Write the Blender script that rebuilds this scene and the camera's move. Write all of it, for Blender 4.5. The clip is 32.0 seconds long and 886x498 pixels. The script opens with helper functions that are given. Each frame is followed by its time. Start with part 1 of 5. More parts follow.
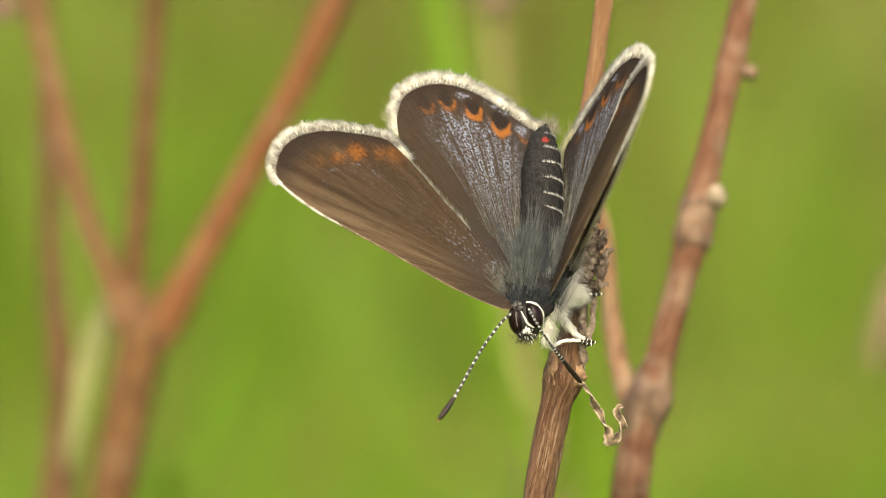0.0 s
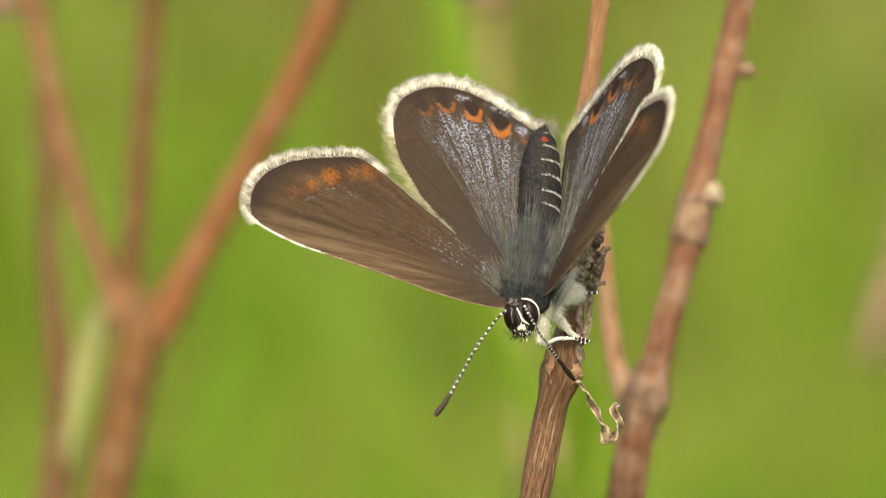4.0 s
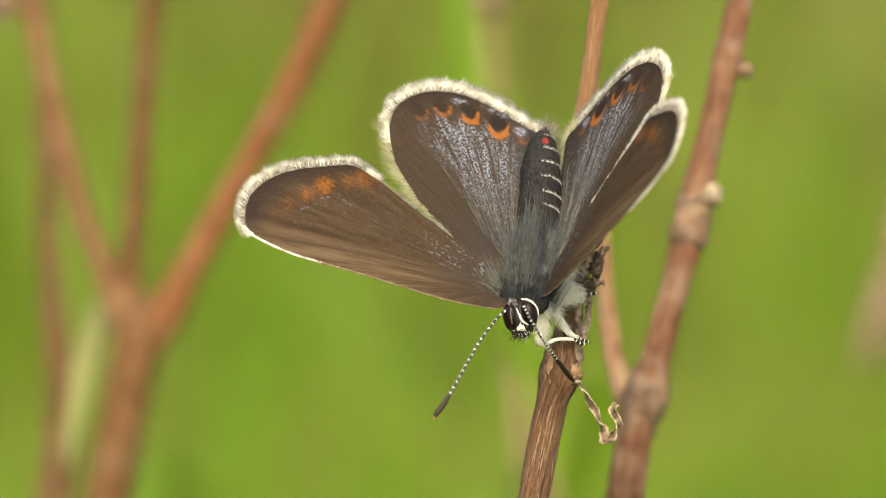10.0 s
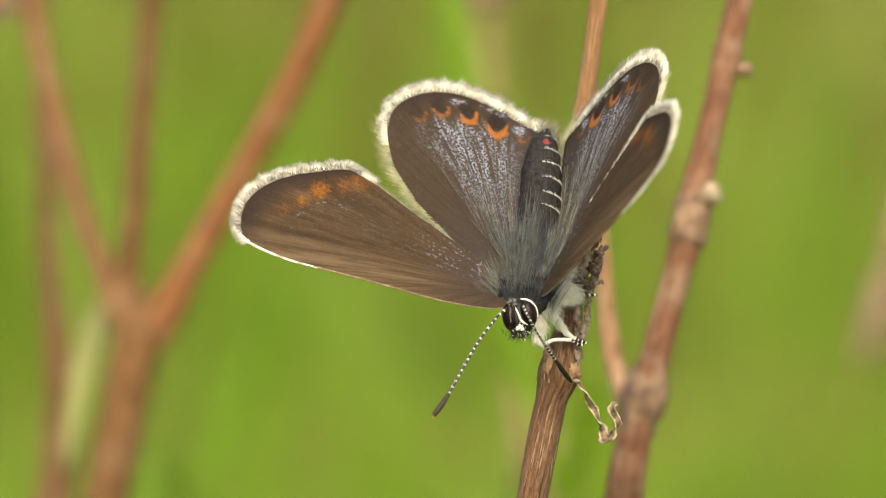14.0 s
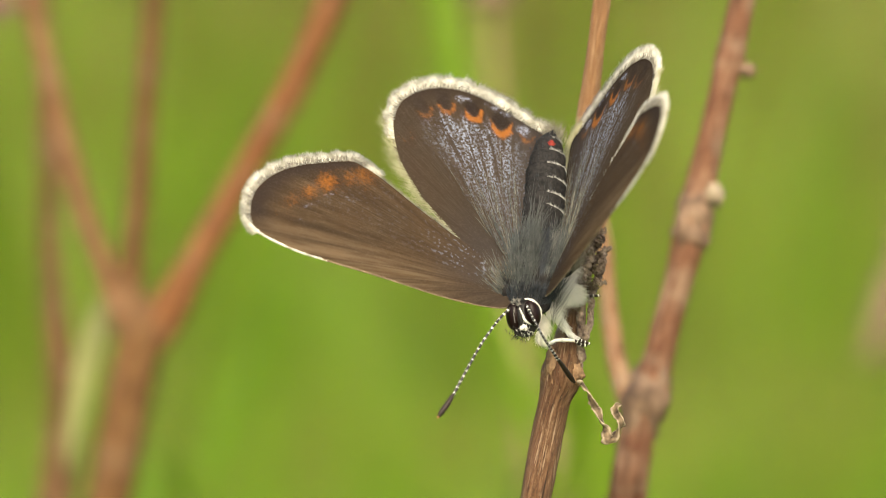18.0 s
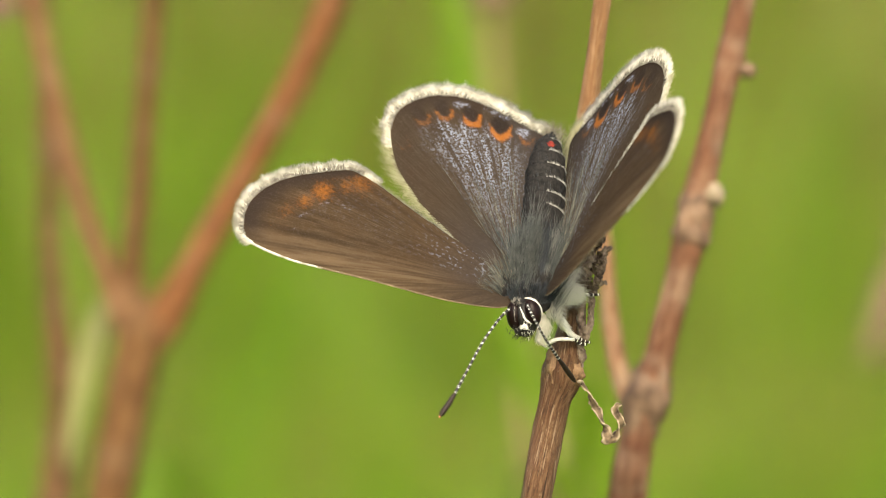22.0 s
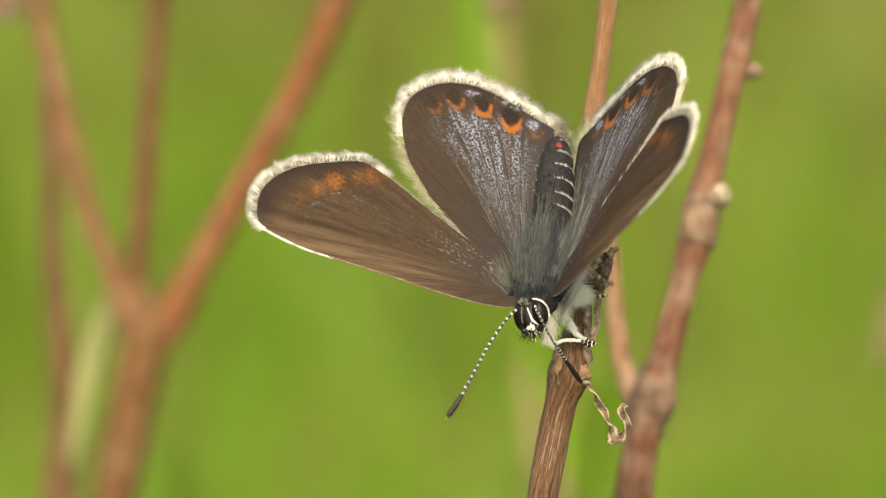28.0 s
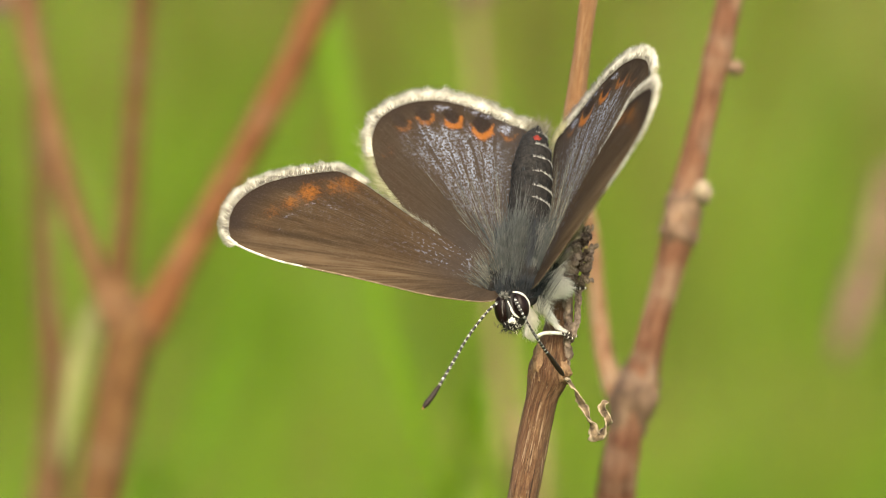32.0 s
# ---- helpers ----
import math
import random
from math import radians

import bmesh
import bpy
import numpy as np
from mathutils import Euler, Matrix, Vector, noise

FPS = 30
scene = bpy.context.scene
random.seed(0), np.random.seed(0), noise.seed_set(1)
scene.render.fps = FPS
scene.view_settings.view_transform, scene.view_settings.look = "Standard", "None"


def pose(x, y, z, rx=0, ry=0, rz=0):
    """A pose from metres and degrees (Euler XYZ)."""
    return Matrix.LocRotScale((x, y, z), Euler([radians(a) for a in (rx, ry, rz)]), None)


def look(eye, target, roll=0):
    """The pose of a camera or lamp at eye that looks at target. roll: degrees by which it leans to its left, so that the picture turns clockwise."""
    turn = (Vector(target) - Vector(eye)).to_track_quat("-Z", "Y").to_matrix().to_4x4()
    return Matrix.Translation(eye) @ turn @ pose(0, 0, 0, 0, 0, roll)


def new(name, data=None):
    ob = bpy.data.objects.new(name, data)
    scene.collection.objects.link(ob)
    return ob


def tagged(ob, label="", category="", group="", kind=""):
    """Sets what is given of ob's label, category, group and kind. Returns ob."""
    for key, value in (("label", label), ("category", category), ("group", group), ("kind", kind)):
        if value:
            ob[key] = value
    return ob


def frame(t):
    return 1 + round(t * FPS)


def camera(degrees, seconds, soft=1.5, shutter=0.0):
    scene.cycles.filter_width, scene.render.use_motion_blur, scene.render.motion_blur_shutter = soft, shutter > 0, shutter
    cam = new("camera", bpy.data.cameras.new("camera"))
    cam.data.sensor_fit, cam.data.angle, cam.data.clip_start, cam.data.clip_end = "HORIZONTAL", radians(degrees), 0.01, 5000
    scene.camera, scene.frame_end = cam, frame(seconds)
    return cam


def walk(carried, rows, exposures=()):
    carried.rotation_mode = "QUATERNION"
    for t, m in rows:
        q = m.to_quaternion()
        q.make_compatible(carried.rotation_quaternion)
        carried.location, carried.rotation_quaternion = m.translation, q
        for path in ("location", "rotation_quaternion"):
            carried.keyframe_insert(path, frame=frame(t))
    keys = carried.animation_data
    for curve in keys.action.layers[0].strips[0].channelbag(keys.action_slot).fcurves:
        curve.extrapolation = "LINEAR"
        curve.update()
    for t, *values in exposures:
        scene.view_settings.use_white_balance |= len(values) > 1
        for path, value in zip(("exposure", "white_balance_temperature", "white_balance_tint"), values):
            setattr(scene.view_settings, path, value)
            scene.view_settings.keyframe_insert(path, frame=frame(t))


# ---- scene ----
MM = 0.001
TILT = -12.0
# the stage: millimetres to the side, away from the camera and up, leaning with the view
LEAN = Matrix.Translation((0, 0, 0.40)) @ Matrix.Rotation(radians(TILT), 4, "X")
DIST = 234.3 * MM

cam = camera(10, 32.0, soft=0.7)
cam.data.dof.use_dof = True
cam.data.dof.focus_distance = DIST + 1.5 * MM
cam.data.dof.aperture_fstop = 38
EYE = LEAN @ Matrix.Translation((0, -DIST, 0)) @ Matrix.Rotation(radians(90), 4, "X")
walk(cam, [(0, EYE), (32, EYE)], [(0, 1.38, 7550, 5), (32, 1.38, 7550, 5)])

# ---- light: thin bright cloud, the sun high overhead ----
SUN_FROM = Vector((0.02, -0.66, 0.75)).normalized()
world = bpy.data.worlds.new("sky")
scene.world = world
world.use_nodes = True
wn = world.node_tree.nodes
sky = wn.new("ShaderNodeTexSky")
sky.sky_type = "NISHITA"
sky.sun_disc = False
sky.dust_density = 5.0
sky.sun_elevation = math.asin(SUN_FROM.z)
sky.sun_rotation = math.atan2(SUN_FROM.x, SUN_FROM.y)
wn["Background"].inputs[1].default_value = 0.17
world.node_tree.links.new(sky.outputs[0], wn["Background"].inputs[0])
sun = new("sun", bpy.data.lights.new("sun", "SUN"))
sun.data.energy = 2.35
sun.data.angle = radians(34)
sun.data.color = (1.0, 0.95, 0.86)
sun.matrix_world = look(SUN_FROM * 3, (0, 0, 0))


# ---- small tools ----
def W(x, y, z):
    """A stage point in millimetres, in the world."""
    return LEAN @ Vector((x * MM, y * MM, z * MM))


def spread(p, depth):
    """A point of the near plane pushed back to a depth, in millimetres, along the line of sight."""
    f = 1 + depth * MM / DIST
    return (p[0] * f, depth, p[1] * f)


def mesh_of(name, verts, faces, smooth=True):
    me = bpy.data.meshes.new(name)
    me.from_pydata([tuple(v) for v in verts], [], [tuple(f) for f in faces])
    me.validate()
    if smooth:
        me.polygons.foreach_set("use_smooth", [True] * len(me.polygons))
    me.update()
    return me


def part(name, me, material, parent=None, label=""):
    if isinstance(me, bmesh.types.BMesh):
        bm, me = me, bpy.data.meshes.new(name)
        for f in bm.faces:
            f.smooth = True
        bm.to_mesh(me)
        bm.free()
    ob = new(name, me)
    if material:
        me.materials.append(material)
    if parent:
        ob.parent = parent
    if label:
        ob["label"] = label
    return ob


def curve_points(ctrl, n):
    """Catmull-Rom through control rows of any width, n rows out, even by row."""
    c = np.array(ctrl, float)
    c = np.vstack([2 * c[0] - c[1], c, 2 * c[-1] - c[-2]])
    m = len(c) - 3
    seg = np.r_[0, np.cumsum(np.linalg.norm(np.diff(c[1:-1, :3], axis=0), axis=1) + 1e-9)]
    s = np.linspace(0, seg[-1], n)
    i = np.clip(np.searchsorted(seg, s, side="right") - 1, 0, m - 1)
    t = ((s - seg[i]) / (seg[i + 1] - seg[i]))[:, None]
    a, b, d, e = c[i], c[i + 1], c[i + 2], c[i + 3]
    return 0.5 * (2 * b + (d - a) * t + (2 * a - 5 * b + 4 * d - e) * t ** 2 + (3 * b - a - 3 * d + e) * t ** 3), s


def tube(ctrl, rings=60, sides=14, rough=0.06, fine=1.0, seed=0.0, caps=True, flat=1.0):
    """A tapered, uneven tube through rows x, y, z, radius in metres; uv: round and along in millimetres."""
    p, s = curve_points(ctrl, rings)
    tang = np.gradient(p[:, :3], axis=0)
    up = Vector((0.13, 0.95, 0.28)).normalized()
    verts, faces, uv = [], [], []
    for k in range(rings):
        t = Vector(tang[k]).normalized()
        side = t.cross(up).normalized()
        front = side.cross(t)
        o = Vector(p[k, :3])
        r = max(p[k, 3], 1e-6)
        for j in range(sides):
            a = 2 * math.pi * j / sides
            d = side * math.cos(a) + front * (math.sin(a) * flat)
            q = Vector((math.cos(a) * 1.3 + seed, math.sin(a) * 1.3, s[k] / max(ctrl[0][3], 1e-5) * 0.22 * fine))
            w = 1 + rough * noise.noise(q) * 2 + rough * 0.7 * noise.noise(q * 3.1)
            verts.append(o + d * (r * w))
            uv.append((j / sides * 4, s[k] * 1000))
    for k in range(rings - 1):
        for j in range(sides):
            a, b = k * sides + j, k * sides + (j + 1) % sides
            faces.append((a, b, b + sides, a + sides))
    if caps:
        faces.append(tuple(range(sides))[::-1])
        faces.append(tuple((rings - 1) * sides + j for j in range(sides)))
    me = mesh_of("tube", verts, faces)
    layer = me.uv_layers.new(name="along")
    for poly in me.polygons:
        us = [uv[me.loops[i].vertex_index] for i in poly.loop_indices]
        wrap = max(u for u, _ in us) - min(u for u, _ in us) > 2
        for i, (u, v) in zip(poly.loop_indices, us):
            layer.data[i].uv = (u + 4 if wrap and u < 1 else u, v)
    return me


def blob(size, place=(0, 0, 0), turn=None, rough=0.0, scale=3.0, seg=20, seed=0.0):
    """A rounded lump with half sizes in metres."""
    bm = bmesh.new()
    bmesh.ops.create_uvsphere(bm, u_segments=seg, v_segments=seg // 2 + 2, radius=1)
    m = Matrix.Translation(place) @ (turn.to_4x4() if turn else Matrix()) @ Matrix.Diagonal((*size, 1))
    for v in bm.verts:
        v.co *= 1 + rough * noise.noise(v.co * scale + Vector((seed, 0, 0)))
    bm.transform(m)
    return bm


def hairs(roots, length, width, bend=0.3, rng=None, vary=0.35):
    """Fine tapered strands from rows (root, direction): three-sided, in one mesh."""
    rng = rng or random.Random(3)
    verts, faces = [], []
    for root, way, *much in roots:
        n = length * (1 + vary * (rng.random() * 2 - 1)) * (much[0] if much else 1)
        way = Vector(way).normalized()
        droop = Vector((rng.uniform(-1, 1), rng.uniform(-1, 1), rng.uniform(-1, 1))) * bend
        side = way.orthogonal().normalized()
        side = Matrix.Rotation(rng.random() * 6.28, 3, way) @ side
        other = way.cross(side)
        o = len(verts)
        root = Vector(root)
        for t, w in ((0, 1), (0.5, 0.8)):
            c = root + way * (n * t) + droop * (n * t * t)
            for a in (0, 2.09, 4.19):
                verts.append(c + (side * math.cos(a) + other * math.sin(a)) * (width * w * 0.5))
        verts.append(root + way * n + droop * n)
        for j in range(3):
            k = (j + 1) % 3
            faces.append((o + j, o + k, o + 3 + k, o + 3 + j))
            faces.append((o + 3 + j, o + 3 + k, o + 6))
    return mesh_of("hairs", verts, faces)


# ---- materials ----
class Nodes:
    """Short hand for a material's node tree."""

    def __init__(self, name, rough=0.6, spec=0.3):
        self.m = bpy.data.materials.new(name)
        self.m.use_nodes = True
        self.t = self.m.node_tree
        self.bsdf = self.t.nodes["Principled BSDF"]
        self.bsdf.inputs["Roughness"].default_value = rough
        self.bsdf.inputs["Specular IOR Level"].default_value = spec

    def put(self, kind, **sets):
        n = self.t.nodes.new("ShaderNode" + kind)
        for k, v in sets.items():
            if k in n.inputs:
                n.inputs[k].default_value = v
        return n

    def link(self, a, b):
        self.t.links.new(a, b)

    def coords(self, kind="Object", scale=(1, 1, 1)):
        tc = self.put("TexCoord")
        mp = self.put("Mapping")
        mp.inputs["Scale"].default_value = scale
        self.link(tc.outputs[kind], mp.inputs["Vector"])
        return mp.outputs[0]

    def noise(self, vec, scale, detail=4.0, rough=0.55):
        n = self.put("TexNoise", Scale=scale, Detail=detail, Roughness=rough)
        if vec is not None:
            self.link(vec, n.inputs["Vector"])
        return n.outputs["Fac"]

    def ramp(self, fac, stops):
        r = self.put("ValToRGB")
        e = r.color_ramp.elements
        while len(e) < len(stops):
            e.new(0.5)
        for el, (pos, col) in zip(e, stops):
            el.position = pos
            el.color = (*col, 1) if len(col) == 3 else col
        self.link(fac, r.inputs[0])
        return r.outputs[0]

    def grade(self, fac, lo, hi):
        r = self.put("MapRange", **{"From Min": lo, "From Max": hi})
        r.interpolation_type = "SMOOTHSTEP"
        self.link(fac, r.inputs["Value"])
        return r.outputs["Result"]

    def math(self, op, a, b):
        n = self.put("Math")
        n.operation = op
        for i, v in enumerate((a, b)):
            if isinstance(v, (int, float)):
                n.inputs[i].default_value = v
            else:
                self.link(v, n.inputs[i])
        return n.outputs[0]

    def mix(self, fac, a, b):
        n = self.put("MixRGB")
        for i, v in enumerate((fac, a, b)):
            if isinstance(v, (int, float)):
                n.inputs[i].default_value = v
            elif isinstance(v, tuple):
                n.inputs[i].default_value = (*v, 1)
            else:
                self.link(v, n.inputs[i])
        return n.outputs[0]

    def attr(self, name):
        n = self.put("Attribute")
        n.attribute_name = name
        return n.outputs["Fac"]

    def color(self, sock):
        self.link(sock, self.bsdf.inputs["Base Color"])

    def bump(self, fac, strength, dist):
        b = self.put("Bump", Strength=strength, Distance=dist)
        self.link(fac, b.inputs["Height"])
        self.link(b.outputs[0], self.bsdf.inputs["Normal"])

    def glow_through(self, col, weight):
        """Light that comes through a thin thing."""
        tr = self.put("BsdfTranslucent")
        if isinstance(col, tuple):
            tr.inputs[0].default_value = (*col, 1)
        else:
            self.link(col, tr.inputs[0])
        mx = self.put("MixShader")
        mx.inputs[0].default_value = weight
        self.link(self.bsdf.outputs[0], mx.inputs[1])
        self.link(tr.outputs[0], mx.inputs[2])
        self.link(mx.outputs[0], self.t.nodes["Material Output"].inputs["Surface"])


def bark(name, dark, mid, pale, grey=0.5):
    """Dry stalk skin: long fibres, worn pale patches; the uv runs round and along."""
    k = Nodes(name, rough=0.75, spec=0.10)
    uv = k.coords("UV", (1, 1, 1))
    fib = k.noise(k.coords("UV", (5.0, 0.55, 1)), 1.0, 6, 0.65)
    fine = k.noise(k.coords("UV", (16.0, 0.9, 1)), 1.0, 5, 0.7)
    patch = k.noise(uv, 0.33, 4, 0.6)
    c = k.ramp(fib, [(0.36, dark), (0.50, mid), (0.66, pale)])
    c = k.mix(k.grade(patch, 0.47, 0.68), c, k.mix(grey, c, (0.36, 0.27, 0.19)))
    c = k.mix(k.math("MULTIPLY", k.grade(fine, 0.55, 0.72), 0.55), c, pale)
    k.color(c)
    k.bump(k.math("ADD", fib, fine), 1.0, 0.00020)
    return k.m


def twig_bark():
    """Smooth red-brown skin, split by dark cracks and peeled to pale wood in long strips."""
    k = Nodes("dry twig bark", rough=0.6, spec=0.25)
    fib = k.noise(k.coords("UV", (7.0, 1.1, 1)), 1.0, 8, 0.75)
    c = k.ramp(fib, [(0.36, (0.040, 0.018, 0.009)), (0.50, (0.102, 0.049, 0.022)), (0.66, (0.180, 0.110, 0.060))])
    tone = k.noise(k.coords("UV", (0.9, 0.10, 1)), 1.0, 3, 0.5)
    c = k.mix(k.math("MULTIPLY", k.grade(tone, 0.45, 0.62), 0.6), c, (0.075, 0.030, 0.015))
    peel = k.noise(k.coords("UV", (6.5, 0.34, 1)), 1.0, 6, 0.6)
    c = k.mix(k.math("MULTIPLY", k.grade(peel, 0.565, 0.63), 0.8), c, k.mix(fib, (0.17, 0.108, 0.062), (0.37, 0.28, 0.19)))
    crack = k.noise(k.coords("UV", (8.0, 0.14, 1)), 1.0, 4, 0.6)
    c = k.mix(k.math("SUBTRACT", 1.0, k.grade(crack, 0.34, 0.41)), c, (0.018, 0.009, 0.006))
    fleck = k.noise(k.coords("UV", (14.0, 2.4, 1)), 1.0, 4, 0.7)
    c = k.mix(k.math("MULTIPLY", k.grade(fleck, 0.60, 0.70), 0.6), c, (0.33, 0.26, 0.18))
    run = k.put("SeparateXYZ")
    k.link(k.coords("UV"), run.inputs[0])
    c = k.mix(k.math("MULTIPLY", k.grade(run.outputs[1], 26.0, 40.0), 0.5), c, k.mix(fib, (0.13, 0.042, 0.014), (0.44, 0.25, 0.11)))
    k.color(c)
    k.bump(k.math("ADD", k.math("ADD", peel, crack), fib), 1.0, 0.00022)
    return k.m


def ribbon_mat():
    """Dry ribbon of a leaf stalk: dark trough, pale curled edges."""
    k = Nodes("dry leaf stalk", 0.75, 0.2)
    sep = k.put("SeparateXYZ")
    k.link(k.coords("UV"), sep.inputs[0])
    trough = k.grade(k.math("ABSOLUTE", k.math("SUBTRACT", k.math("MODULO", sep.outputs[0], 2.0), 1.0), 0.0), 0.30, 0.62)
    n = k.noise(k.coords("Object"), 2600, 4, 0.6)
    pale = k.ramp(n, [(0.3, (0.13, 0.098, 0.062)), (0.7, (0.37, 0.300, 0.210))])
    dark = k.ramp(n, [(0.35, (0.022, 0.015, 0.010)), (0.75, (0.19, 0.135, 0.080))])
    k.color(k.mix(trough, dark, pale))
    k.bump(n, 0.7, 0.00012)
    return k.m


M_TWIG = twig_bark()
M_STEM = bark("red brown stem bark", (0.068, 0.026, 0.015), (0.154, 0.068, 0.039), (0.222, 0.130, 0.082), 0.40)
M_TRUNK = bark("olive brown trunk bark", (0.042, 0.020, 0.008), (0.106, 0.051, 0.020), (0.172, 0.098, 0.044), 0.10)
M_SHOOT = bark("pale tan shoot bark", (0.13, 0.060, 0.030), (0.265, 0.145, 0.080), (0.37, 0.26, 0.16), 0.6)
M_LEFT = bark("rust brown stem bark", (0.056, 0.021, 0.009), (0.142, 0.056, 0.021), (0.212, 0.108, 0.047), 0.12)
M_FAR = bark("grey brown stem bark", (0.075, 0.035, 0.016), (0.160, 0.080, 0.037), (0.235, 0.140, 0.072), 0.12)


M_DARK = bark("dark brown stem bark", (0.050, 0.024, 0.011), (0.130, 0.066, 0.030), (0.210, 0.128, 0.066), 0.15)


def plain(name, col, col2, scale, rough=0.6, spec=0.3, bump=0.0, dist=0.0001, through_=0.0):
    k = Nodes(name, rough, spec)
    v = k.coords("Object")
    n = k.noise(v, scale, 5, 0.6)
    c = k.ramp(n, [(0.32, col), (0.68, col2)])
    k.color(c)
    if bump:
        k.bump(n, bump, dist)
    if through_:
        k.glow_through(c, through_)
    return k.m


M_KNOT = plain("twig knot bark", (0.045, 0.020, 0.010), (0.27, 0.17, 0.095), 1500, 0.7, 0.2, 0.9, 0.0003)
M_STEMKNOT = plain("stem knot bark", (0.050, 0.028, 0.018), (0.185, 0.120, 0.078), 1100, 0.7, 0.2, 0.9, 0.0003)
M_HUSK = plain("shrivelled leaf", (0.034, 0.021, 0.017), (0.25, 0.195, 0.150), 2100, 0.8, 0.15, 0.8, 0.0002)
M_TENDRIL = ribbon_mat()
M_BUD = plain("pale bud scale", (0.09, 0.066, 0.042), (0.27, 0.22, 0.155), 900, 0.75, 0.2, 0.5, 0.0001)
M_SHEATH = plain("pale green leaf sheath", (0.200, 0.218, 0.072), (0.270, 0.275, 0.112), 300, 0.6, 0.25, 0.2, 0.0002, 0.4)
M_SEED = plain("dull purple brown seed head", (0.087, 0.049, 0.035), (0.186, 0.119, 0.091), 700, 0.85, 0.1, 0.6, 0.0003)
M_BLACK = plain("black chitin", (0.004, 0.0035, 0.0035), (0.014, 0.012, 0.011), 9000, 0.55, 0.25)
M_EYE = plain("dark brown eye", (0.004, 0.002, 0.002), (0.009, 0.004, 0.0035), 22000, 0.35, 0.10, 0.2, 0.00001)
M_WHITE = plain("white scales", (0.86, 0.84, 0.76), (0.95, 0.93, 0.87), 9000, 0.9, 0.05, 0.5, 0.00005, 0.5)
M_FUR = plain("grey body hair", (0.010, 0.013, 0.017), (0.042, 0.048, 0.055), 1150, 0.75, 0.15, through_=0.1)
M_FURLIGHT = plain("light grey hair", (0.110, 0.108, 0.098), (0.270, 0.262, 0.235), 2600, 0.7, 0.2, through_=0.2)
M_FURPALE = plain("pale straw hair", (0.120, 0.108, 0.082), (0.32, 0.295, 0.225), 2600, 0.7, 0.2, through_=0.3)
M_FURSTRAW = plain("straw yellow hair", (0.30, 0.285, 0.17), (0.56, 0.54, 0.36), 2600, 0.7, 0.2, through_=0.45)
M_BODY = plain("dark scaled body", (0.004, 0.004, 0.0042), (0.021, 0.019, 0.018), 5000, 0.8, 0.1, 0.6, 0.00004)
M_BAND = plain("silver band scales", (0.10, 0.10, 0.094), (0.34, 0.34, 0.315), 5000, 0.6, 0.2)
M_LEG = plain("dull white leg scales", (0.52, 0.51, 0.46), (0.82, 0.80, 0.74), 4500, 0.85, 0.1, 0.5, 0.00003, 0.2)
M_RED = plain("red mite skin", (0.11, 0.012, 0.010), (0.16, 0.026, 0.019), 5000, 0.7, 0.1)
M_FRINGE = plain("white wing fringe", (0.30, 0.285, 0.220), (0.78, 0.765, 0.68), 2000, 0.75, 0.15, through_=0.35)
M_FRINGE_BASE = plain("grey fringe scales", (0.060, 0.052, 0.046), (0.30, 0.28, 0.23), 2600, 0.75, 0.15, through_=0.2)
M_RING = plain("dull white antenna scales", (0.48, 0.48, 0.45), (0.66, 0.66, 0.63), 9000, 0.8, 0.1)
M_TUFT = plain("olive grey hair", (0.030, 0.035, 0.036), (0.105, 0.112, 0.105), 2600, 0.7, 0.2, through_=0.15)
M_CLUB = plain("dark antenna club", (0.007, 0.005, 0.004), (0.024, 0.015, 0.011), 9000, 0.6, 0.2)
M_TIP = plain("rust antenna tip", (0.25, 0.10, 0.04), (0.36, 0.17, 0.07), 9000, 0.5, 0.3)


